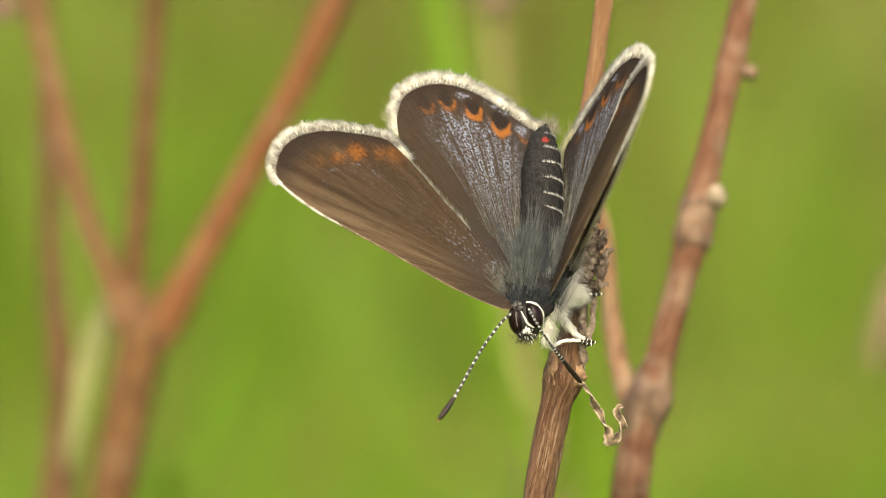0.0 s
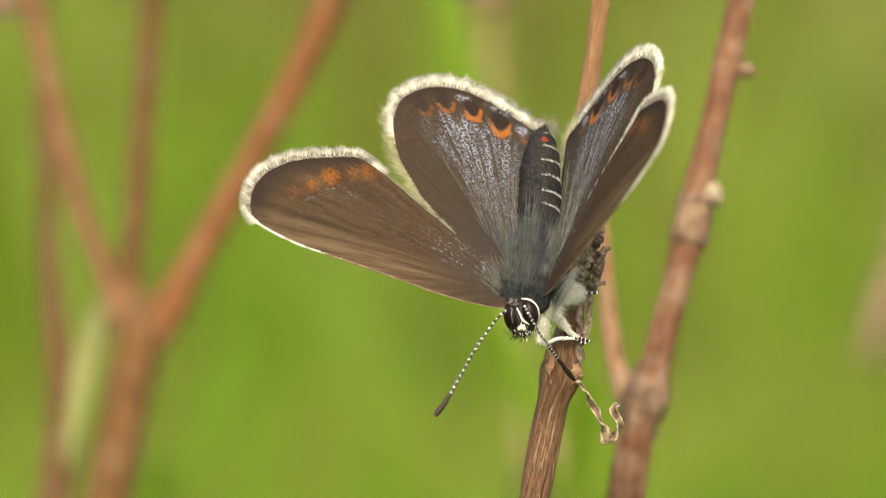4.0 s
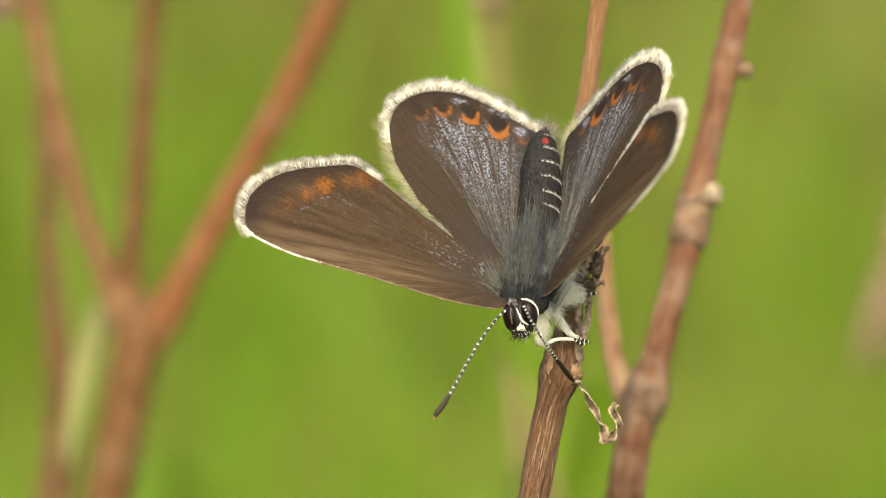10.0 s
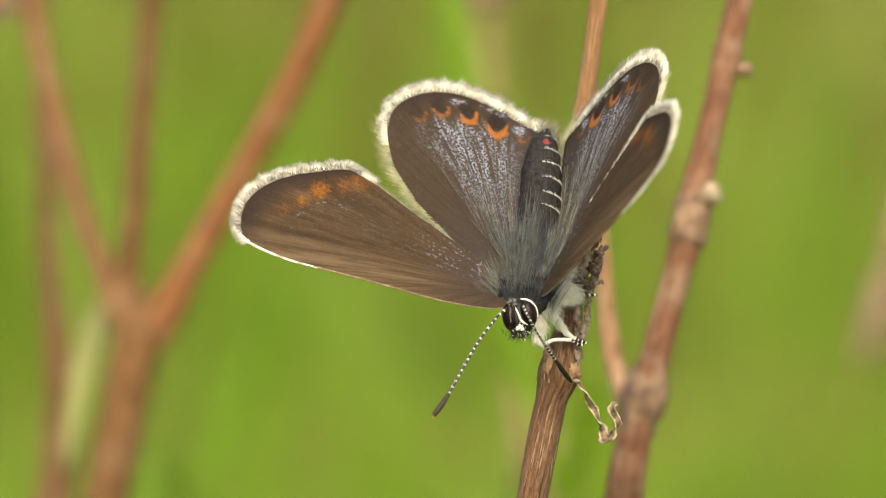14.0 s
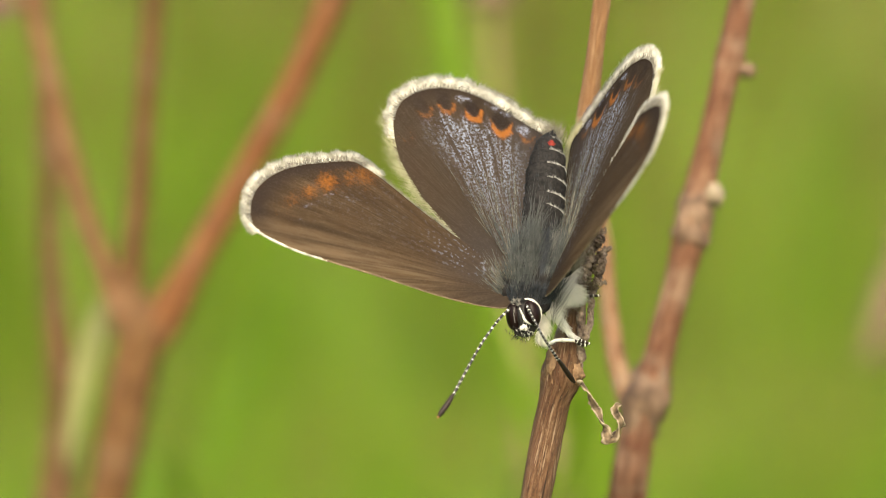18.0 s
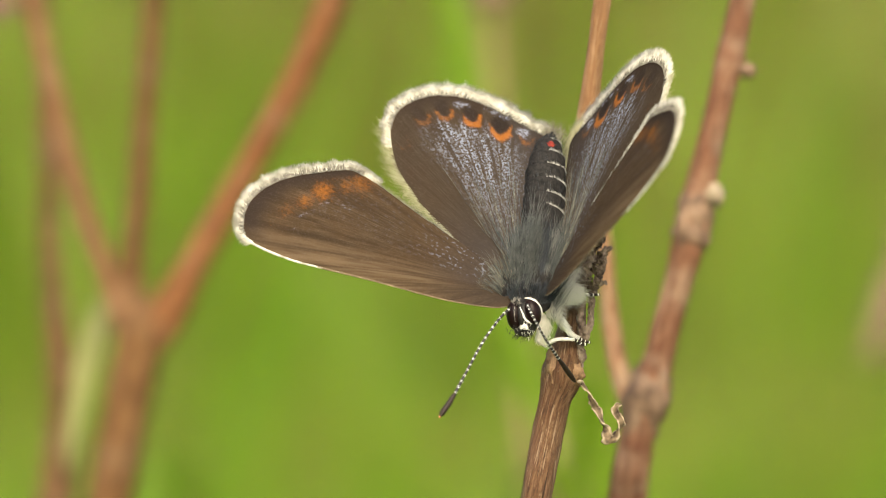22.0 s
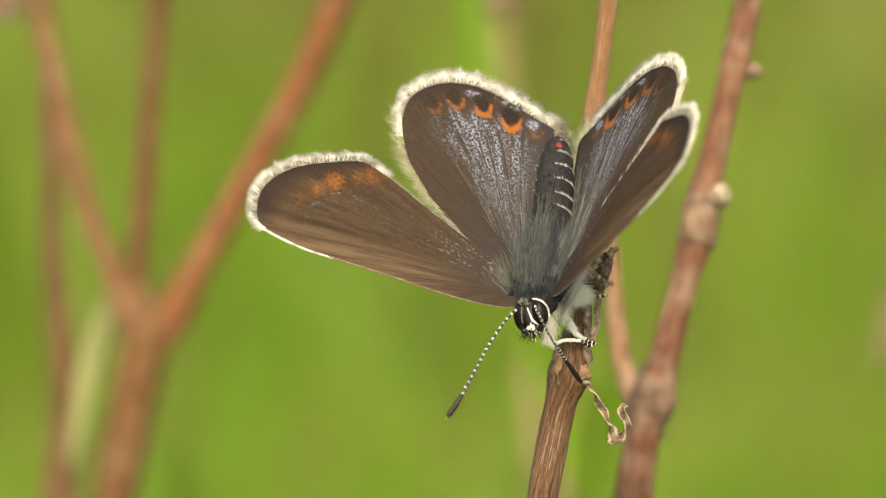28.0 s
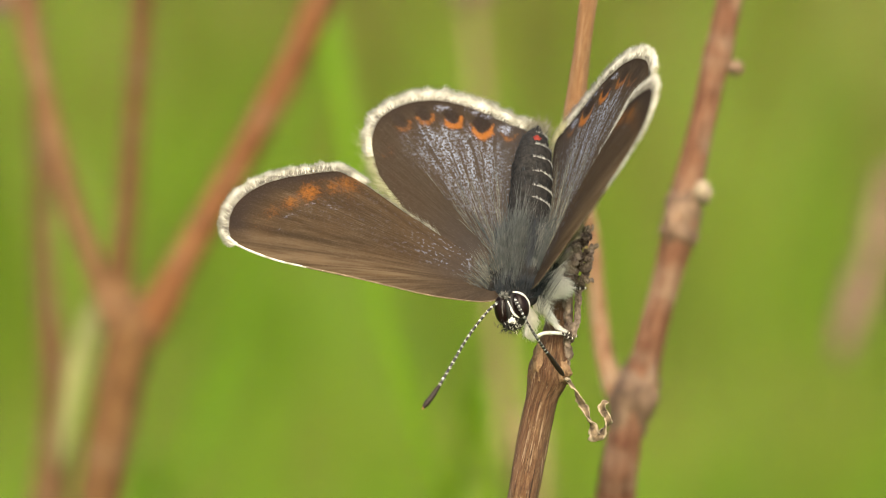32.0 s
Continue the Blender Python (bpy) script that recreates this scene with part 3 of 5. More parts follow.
def build_left_plant():
    base = Vector((-0.022, 0.095, 0.0))
    root = plant("forked_dry_stalk", base, "rust-brown dry stalk forking into three branches", "plant")
    d = 70
    foot = stalk([(-17.36, -22.46, d, 1.15)])[0]
    part("stem_base", tube(under(root, down_to(root, foot, 1.7 * MM)), 40, 12, 0.05), M_LEFT, root)
    trunk = stalk([(-17.36, -22.46, d, 1.12), (-16, -13.57, d, 1.05), (-15.38, -10.69, d, 1.05), (-14.85, -8.08, d, 1.08), (-14.38, -5.46, d, 1.14), (-13.96, -3.9, d, 1.15), (-13.65, -2.98, d, 0.95), (-13.44, -2.33, d, 0.4)])
    part("trunk", tube(under(root, trunk), 110, 16, 0.06, 1.0, 1.0), M_TRUNK, root)
    right = stalk([(-14.43, -5.2, d, 0.7), (-13.44, -3.95, d, 0.92), (-12.66, -2.72, d, 0.90), (-11.74, -0.89, d, 0.76), (-10.04, 2.07, d, 0.70), (-8.21, 5.39, d, 0.72), (-6.64, 8.39, d, 0.74), (-5.02, 12.05, d, 0.76), (-2.46, 18.33, d, 0.7), (0.42, 27.74, d, 0.3), (0.94, 29.83, d, 0.1)])
    part("branch", tube(under(root, right), 170, 16, 0.05, 1.0, 4.0), M_LEFT, root)
    mid = stalk([(-14.28, -4.16, d + 4, 0.7), (-14.43, -2.59, d + 5, 0.66), (-14.54, -0.76, d + 6, 0.58), (-14.22, 1.86, d + 6, 0.56), (-13.96, 5.26, d + 6, 0.52), (-13.7, 8.65, d + 6, 0.50), (-13.49, 12.05, d + 6, 0.48), (-13.31, 19.38, d + 6, 0.4), (-13.18, 27.74, d + 6, 0.1)])
    part("branch", tube(under(root, mid), 140, 14, 0.06, 1.0, 6.0), M_TRUNK, root)
    left = stalk([(-14.54, -4.16, d + 2, 0.6), (-15.14, -2.46, d + 3, 0.60), (-15.79, -0.76, d + 3, 0.52), (-16.63, 1.46, d + 3, 0.50), (-17.41, 4.08, d + 3, 0.54), (-18.25, 7.61, d + 3, 0.54), (-18.93, 10.49, d + 3, 0.48), (-19.4, 12.32, d + 3, 0.46), (-21.02, 19.38, d + 3, 0.4), (-22.07, 25.13, d + 3, 0.1)])
    part("branch", tube(under(root, left), 140, 14, 0.06, 1.0, 8.0), M_FAR, root)
    return root


def build_far_left_plant():
    base = Vector((-0.030, 0.115, 0.0))
    root = plant("thin_dry_stalk", base, "thin grey-brown dry stalk with a pale green sheath", "plant")
    d = 84
    foot = stalk([(-18.93, -21.15, d, 0.75)])[0]
    part("stem_base", tube(under(root, down_to(root, foot, 1.2 * MM)), 40, 12, 0.05), M_FAR, root)
    main = stalk([(-18.93, -21.15, d, 0.7), (-18.62, -13.57, d, 0.6), (-18.25, -10.96, d, 0.56), (-17.78, -7.82, d, 0.55), (-17.78, -5.2, d, 0.62), (-18.04, -2.59, d, 0.54), (-18.25, 0.29, d, 0.50), (-18.3, 3.69, d, 0.5), (-18.41, 7.35, d, 0.46), (-18.62, 10.49, d, 0.44), (-18.77, 13.1, d, 0.42), (-19.19, 22.51, d, 0.1)])
    part("stem", tube(under(root, main), 150, 14, 0.08, 1.0, 3.0), M_DARK, root)
    second = stalk([(-18.93, -21.15, d, 0.6), (-18.09, -14.09, d - 4, 0.5), (-17.57, -11.48, d - 4, 0.5), (-17.21, -8.86, d - 4, 0.46), (-17.31, -6.77, d - 4, 0.40), (-17.68, -5.2, d - 3, 0.3)])
    part("stem", tube(under(root, second), 90, 12, 0.08, 1.0, 5.0), M_DARK, root)
    sheath = stalk([(-17.4, -10.2, d - 6, 0.15), (-16.95, -7.2, d - 6, 0.50), (-16.4, -5.0, d - 6, 0.68), (-15.95, -3.37, d - 6, 0.56), (-15.7, -2.0, d - 6, 0.2)])
    part("sheath", tube(under(root, sheath), 50, 12, 0.1, 1.0, 9.0, flat=0.35), M_SHEATH, root, "pale green leaf sheath")
    put_blob(root, "seed_head", -20.45, 11.22, d, (0.7, 0.5, 0.6), M_SEED, "dark brown seed head", 0.4, 3)
    top = stalk([(-20.45, 11.01, d, 0.3), (-21.02, 13.1, d, 0.3), (-18.77, 13.1, d, 0.35)])
    part("seed_stalk", tube(under(root, top), 20, 8, 0.05), M_DARK, root)
    return root


def build_blade(name, base, rows, material, label, flat, category="grass"):
    root = plant(name, Vector(base), label, category, "grass blades behind the stalks" if name == "grass_blade" else "")
    ctrl = stalk(rows)
    foot = [(*(Vector(base) + Vector((0, 0, -0.008))), ctrl[0][3] * 0.8)]
    part("blade" if flat < 0.5 else "stalk", tube(under(root, foot + ctrl), 120, 10, 0.04, 1.0, 2.0, flat=flat), material, root)
    if flat < 0.5:
        part("midrib", tube(under(root, [(c[0], c[1] - c[3] * 0.2, c[2], c[3] * 0.14) for c in ctrl]), 60, 6, 0.02), material, root)
    return root


def build_background_plants():
    made = {}
    d = 110
    made["blade"] = build_blade("grass_blade", (0.020, 0.135, 0), [(8.5, -27.69, d, 0.30), (5.4, -11.48, d, 0.34), (2.85, -3.11, d, 0.52), (1.3, 5.78, d, 0.62), (0.2, 12.58, d, 0.55), (-1.2, 21.99, d, 0.3), (-1.9, 26.17, d, 0.05)],
                                M_BLADE, "long fresh green grass blade swaying in the wind", 0.25)
    d = 150
    made["straw"] = build_blade("seed_stalk", (0.012, 0.175, 0), [(5.26, -27.69, d, 0.42), (3.95, -11.48, d, 0.42), (3.16, -3.11, d, 0.32), (2.41, 5.78, d, 0.30), (2.04, 11.01, d, 0.28), (1.93, 13.1, d, 0.2)],
                                M_STRAW, "beige dry grass stalk with a dark seed head", 1.0)
    put_blob(made["straw"], "seed_head", 2.04, 11.79, d, (1.0, 0.9, 0.7), M_SEED, "dark brown seed head", 0.5, 2)
    d = 190
    made["pale"] = build_blade("grass_blade", (-0.050, 0.215, 0), [(-15.79, -27.69, d, 0.30), (-11.87, -11.48, d, 0.27), (-8.8, -3.11, d, 0.22), (-6.5, 4.73, d, 0.16), (-4.8, 11.53, d, 0.12), (-3.5, 16.76, d, 0.06)],
                               M_SHADY, "slender green grass blade leaning over", 0.3)
    d = 60
    made["gust"] = build_blade("grass_blade", (0.075, 0.085, 0), [(39.64, -27.69, d, 0.4), (35.72, -12, d, 0.40), (30.75, -1.02, d, 0.38), (23.95, 5.26, d, 0.36), (20.5, 7.87, d, 0.34), (17.94, 10.75, d, 0.30), (15.58, 13.1, d, 0.22), (13.49, 15.71, d, 0.04)],
                               M_PALEBLADE, "pale green grass blade blown about by a gust", 0.4)
    d = 170
    made["pink"] = build_blade("drooping_seed_stalk", (0.058, 0.195, 0), [(29.18, -27.69, d, 0.4), (26.57, -1.54, d, 0.42), (23.95, 3.69, d, 0.45), (21.6, 2.64, d, 0.5)],
                               M_SEED, "dull pinkish-brown drooping seed stalk", 1.0)
    part("seed_head", tube(under(made["pink"], stalk([(21.91, 3.16, d, 0.5), (21.18, -0.24, d, 0.68), (20.5, -2.59, d, 0.72), (19.87, -4.42, d, 0.5), (19.51, -5.33, d, 0.1)])), 50, 12, 0.3, 2.0, 4.0), M_SEED, made["pink"], "pinkish-brown seed head")
    return made


build_ground()
build_grass()
near_plant = build_near_plant()
left_plant = build_left_plant()
far_plant = build_far_left_plant()
back = build_background_plants()

# ---- the butterfly ----
HEAD = Vector((4.079, 0.0, -2.955))          # where it is carried from, on the stage
AXIS = Vector((0.1140, 0.5736, 0.8112))      # from head to tail
ASIDE = Vector((0.9903, 0.0, -0.1392))       # to its own left wing's far side
DORSAL = Vector((0.0798, -0.8192, 0.5680))   # away from the twig
HINGE = {"lf": (3.112, 0.0, -2.275), "lh": (3.356, 0.6, -1.337), "rf": (4.804, 0.0, -1.765), "rh": (5.178, 0.6, -1.087)}


def bp(x, z, d):
    """A stage point of the near plane at a depth, in the butterfly's own space, in metres."""
    return (Vector(spread((x, z), d)) - HEAD) * MM


FORE = [(-0.09, -0.50), (0.6, -0.80), (1.64, -0.92), (2.9, -0.95), (4.07, -0.89), (5.41, -0.76), (6.77, -0.64), (8.09, -0.56), (9.22, -0.48), (10.22, -0.41), (11.3, -0.20), (12.3, 0.12), (12.85, 0.52), (13.0, 1.1),
        (12.98, 1.9), (12.66, 2.8), (11.9, 3.72), (10.9, 4.42), (9.6, 4.98), (8.62, 5.34), (8.1, 5.40), (7.6, 5.22), (6.9, 4.80), (5.97, 4.20), (4.54, 3.40), (3.1, 2.62), (1.67, 1.84), (0.4, 1.0)]
HIND = [(0.29, -0.50), (1.82, 0.35), (3.9, 2.10), (4.93, 3.05), (5.75, 4.03), (6.38, 4.95), (6.8, 6.17), (6.96, 7.15), (6.88, 7.93), (6.62, 8.55), (6.07, 9.13), (5.32, 9.62), (4.26, 9.92), (3.16, 9.88), (2.03, 9.58),
        (1.18, 9.24), (0.31, 8.88), (-0.5, 8.60), (-1.00, 8.30), (-1.12, 7.60), (-1.02, 6.00), (-0.80, 3.70), (-0.45, 0.90)]
TUCKED = [(max(x, -0.65), y) for x, y in HIND]      # its inner fold lies under the abdomen
# eyespots of the hindwing: middle, size, strength of the orange cup and of the black pupil
CUPS = [((1.75, 8.68), 1.0, 1.08, 1.0), ((3.2, 8.95), 0.85, 0.98, 0.95), ((4.6, 8.98), 0.84, 0.72, 0.75), ((5.65, 8.36), 0.80, 0.52, 0.65), ((0.42, 8.42), 0.72, 0.56, 0.0), ((6.45, 6.65), 0.8, 0.30, 0.0)]
FLAKES = [(0.59, 8.40, 0.30), (3.80, 9.34, 0.20), (3.45, 9.42, 0.11), (2.15, 9.28, 0.16), (1.45, 9.05, 0.13), (1.75, 9.22, 0.08), (2.6, 9.40, 0.09)]
FORE_SPOTS = [((7.65, 4.58), 0.62, 0.54), ((8.30, 4.30), 0.52, 0.46), ((9.42, 3.72), 0.54, 0.70), ((9.75, 3.55), 0.40, 0.42), ((10.2, 2.98), 0.40, 0.60), ((10.9, 2.24), 0.48, 0.36), ((11.3, 1.6), 0.5, 0.18)]
FORE_FLAKES = [(9.39, 2.94, 0.10), (9.15, 3.10, 0.08), (8.39, 3.06, 0.10), (8.1, 2.95, 0.07), (10.27, 2.15, 0.12), (10.44, 1.30, 0.09), (9.9, 1.4, 0.06), (9.7, 2.5, 0.07), (10.0, 2.3, 0.07), (8.7, 2.7, 0.06)]


def step(x, a, b):
    t = np.clip((x - a) / (b - a), 0, 1)
    return t * t * (3 - 2 * t)


def wing_sheet(outline, side, fore, under_side):
    """A dense fan from the hinge to the margin, gently cambered, with the masks of its markings and of its
    painted-light front edge.
    """
    nu, nv = 230, 130
    rim, _ = curve_points([(*p, 0) for p in outline], nu)
    v = np.linspace(0.02, 1, nv) ** 0.85
    root = np.array((0.05, 0.25))
    c = root[0] + v[None, :] * (rim[:, None, 0] - root[0])
    a = root[1] + v[None, :] * (rim[:, None, 1] - root[1])
    vv = np.broadcast_to(v[None, :], c.shape)
    ang = np.arctan2(a - root[1], c - root[0])
    r = np.hypot(c - root[0], a - root[1])
    u = np.broadcast_to(np.linspace(0, 1, nu)[:, None], c.shape)
    lo, hi = (-0.07, 0.62) if fore else (0.42, 1.56)
    f = (ang - lo) / (hi - lo)
    ribs = np.abs((f * 9) % 1 - 0.5) * 2          # 1 on a vein
    z = 0.22 * np.sin(np.pi * np.clip(vv, 0, 1)) * np.sin(np.pi * np.clip(u, 0, 1)) + (0.014 if fore else 0.009) * np.cos(f * 9 * 2 * np.pi) * vv
    if under_side:
        z = z - 0.035
    verts = np.stack([c * side, a, z], -1).reshape(-1, 3) * MM
    i, j = np.meshgrid(np.arange(nu - 1), np.arange(nv - 1), indexing="ij")
    q = i * nv + j
    faces = np.stack([q, q + nv, q + nv + 1, q + 1], -1).reshape(-1, 4)
    # the fan runs from the front edge to the rear one: turn the faces to the side that shows
    if (side < 0) != under_side:
        faces = faces[:, ::-1]
    me = mesh_of("wing", verts.tolist(), faces.tolist())
    masks = {}
    if not under_side:
        orange, spot, flake = np.zeros_like(c), np.zeros_like(c), np.zeros_like(c)
        wob = np.array([(noise.noise(Vector((x * 2.6, y * 2.6, 1.0 + side))), noise.noise(Vector((x * 2.6, y * 2.6, 9.0 + side))), noise.noise(Vector((x * 7.0, y * 7.0, 4.0))), noise.noise(Vector((x * 7.0, y * 7.0, 14.0)))) for x, y in zip(c.ravel(), a.ravel())]).reshape(*c.shape, 4)
        cw, aw = c + 0.10 * wob[..., 0] + 0.09 * wob[..., 2], a + 0.10 * wob[..., 1] + 0.09 * wob[..., 3]
        for (pc, pa), size, amount, *pupil in (FORE_SPOTS if fore else CUPS):
            o = np.array((pc - root[0], pa - root[1]))
            o = o / np.hypot(*o)
            dc, da = cw - pc, aw - pa
            out = dc * o[0] + da * o[1]
            acr = -dc * o[1] + da * o[0]
            if fore:
                orange = np.maximum(orange, amount * np.exp(-((out / size) ** 2 + (acr / (size * 1.25)) ** 2)))
            else:
                rho = np.hypot(acr / (0.53 * size), out / (0.84 * size))
                deep = np.clip(-out / (0.84 * size), 0, 1)
                cup = (1 - step(np.abs(rho - 1.0) / (0.24 + 0.30 * deep), 0.15, 1.0)) * (1 - step(out / size, -0.30, 0.28)) * (1 - step(np.abs(acr) / size, 0.48, 0.66))
                orange = np.maximum(orange, amount * cup)
                spot = np.maximum(spot, pupil[0] * (1 - step(np.hypot(acr / (0.50 * size), out / (0.70 * size)), 0.60, 1.0)))
        for pc, pa, size in (FORE_FLAKES if fore else FLAKES):
            flake = np.maximum(flake, (0.32 if fore else 1) * (1 - step(np.hypot(cw - pc, aw - pa), size * 0.5, size * 1.4)))
        masks["orange"], masks["spot"], masks["flake"] = orange, spot, flake
        masks["vein"] = step(ribs, 0.86, 0.99) * step(vv, 0.1, 0.3) * (0.8 if fore else 0.9)
        if fore:
            termen = step(ang, -0.02, 0.08) * (1 - step(ang, 0.54, 0.60))
            masks["edge"] = np.clip(step(vv, 0.88, 0.975) * termen, 0, 1)
            # beige front zone, brightened in colour as the light falls on it
            masks["costa_lit"] = (1 - step(f, 0.02, 0.30)) * 0.75 * step(r, 1.5, 5.0)
            masks["blue"] = np.zeros_like(c)
            masks["slate"] = (1 - step(r, 0.6, 5.0)) * (0.5 + 0.4 * step(f, 0.0, 0.14))
            masks["sprinkle"] = np.clip(0.6 * (1 - step(r, 2.5, 5.8)) * step(f, 0.20, 0.50) + 0.09 * step(f, 0.26, 0.50) * (1 - step(vv, 0.75, 0.9)), 0, 1)
        else:
            masks["edge"] = step(vv, 0.93, 0.985) * 0.95 * step(ang, 0.78, 0.95)
            masks["costa_lit"] = np.zeros_like(c)
            mid = np.exp(-(np.abs((f - 0.69) / 0.22) ** 4))
            reach = 0.84 + 0.05 * np.cos(f * 9 * 2 * np.pi)
            masks["blue"] = mid * (1 - step(vv, reach - 0.07, reach + 0.02)) * (0.30 + 0.70 * step(r, 2.5, 6.0)) * (1 - 0.7 * step(ribs, 0.70, 0.95))
            masks["slate"] = np.clip((1 - step(r, 0.5, 5.5)) * 0.9 + step(f, 0.80, 0.95) * 0.7, 0, 1)
            masks["sprinkle"] = step(f, 0.35, 0.5) * (1 - step(vv, 0.7, 0.9)) * 0.5
    else:
        spot, ring = np.zeros_like(c), np.zeros_like(c)
        rows = [(0.70, 0.36, 7), (0.46, 0.40, 2)] if fore else [(0.66, 0.34, 8), (0.42, 0.34, 3), (0.26, 0.30, 2)]
        for at, size, count in rows:
            for m in range(count):
                g = lo + (hi - lo) * ((m + 0.5) / count * 0.86 + 0.06)
                edge_r = np.interp(g, ang[:, -1] if ang[0, -1] < ang[-1, -1] else ang[::-1, -1], r[:, -1] if ang[0, -1] < ang[-1, -1] else r[::-1, -1])
                rr = edge_r * (at + 0.03 * math.sin(m * 2.1))
                dist = np.hypot(c - root[0] - rr * math.cos(g), a - root[1] - rr * math.sin(g))
                spot = np.maximum(spot, 1 - step(dist, size * 0.62, size * 0.85))
                ring = np.maximum(ring, 1 - step(dist, size * 0.95, size * 1.35))
        wave = 0.5 + 0.5 * np.cos(f * 9 * 2 * np.pi)
        masks["orange"] = step(vv, 0.79, 0.83) * (1 - step(vv, 0.86, 0.91)) * (0.15 + 0.85 * step(wave, 0.2, 0.6)) * (step(f, 0.1, 0.3) if fore else 1)
        spot = np.maximum(spot, step(wave, 0.35, 0.7) * step(vv, 0.74, 0.77) * (1 - step(vv, 0.79, 0.81)))
        spot = np.maximum(spot, step(wave, 0.45, 0.8) * step(vv, 0.90, 0.92) * (1 - step(vv, 0.95, 0.965)))
        masks["spot"], masks["ring"] = spot, ring
        masks["pale"] = np.clip(step(vv, 0.93, 0.98) + (1 - step(r, 1, 4)) * (0.2 if fore else 0.7) + step(vv, 0.70, 0.74) * (1 - step(vv, 0.76, 0.79)), 0, 1)
    for name, mask in masks.items():
        at = me.attributes.new(name, "FLOAT", "POINT")
        at.data.foreach_set("value", np.ascontiguousarray(mask, np.float32).ravel())
    layer = me.uv_layers.new(name="rays")
    idx = np.empty(len(me.loops), np.int32)
    me.loops.foreach_get("vertex_index", idx)
    uv = np.stack([ang.ravel(), r.ravel()], -1)[idx]
    layer.data.foreach_set("uv", np.ascontiguousarray(uv, np.float32).ravel())
    return me


def rim_hairs(outline, side, first, last, count, length, width, rng, slant=0.0, inset=0.03, lift=0.0, bend=0.12, vary=0.25, swell=(1, 1, 1)):
    """Strands along a stretch of the margin, pointing out of the wing."""
    m = 400
    rim, _ = curve_points([(*p, 0) for p in outline], m)
    d = np.array([(np.hypot(rim[:, 0] - outline[k][0], rim[:, 1] - outline[k][1])).argmin() for k in (first, last)])
    tang = np.gradient(rim[:, :2], axis=0)
    rows = []
    for _ in range(count):
        k = rng.uniform(d[0], d[1])
        k += 1.2 * math.sin(k * 2.4)
        i = int(min(k, m - 2))
        p = rim[i, :2] + (rim[i + 1, :2] - rim[i, :2]) * (k - i)
        t = tang[i] / np.hypot(*tang[i])
        out = np.array((t[1], -t[0]))
        if out @ (p - np.array((5.0, 2.2) if outline is FORE else (3.0, 6.0))) < 0:
            out = -out
        way = out + t * (slant + rng.uniform(-0.22, 0.22))
        p = p - out * inset
        rows.append((Vector((p[0] * side, p[1], rng.uniform(-0.02, 0.03) + lift)) * MM, Vector((way[0] * side, way[1], rng.uniform(-0.12, 0.12))), (0.96 + 0.22 * noise.noise(Vector((k * 0.16, side, 0))) + 0.26 * noise.noise(Vector((k * 0.8, side, 4)))) * np.interp(k, (d[0], (d[0] + d[1]) / 2, d[1]), swell)))
    return hairs(rows, length * MM, width * MM, bend, rng, vary)


def edge_tube(outline, side, first, last, radius):
    m = 300
    rim, _ = curve_points([(*p, 0) for p in outline], m)
    k0, k1 = [(np.hypot(rim[:, 0] - outline[k][0], rim[:, 1] - outline[k][1])).argmin() for k in (first, last)]
    pick = np.linspace(k0, k1, 12).astype(int)
    return tube([(rim[k, 0] * side * MM, rim[k, 1] * MM, 0, radius * MM * (0.6 + 0.5 * n / 11)) for n, k in enumerate(pick)], 50, 8, 0.1)


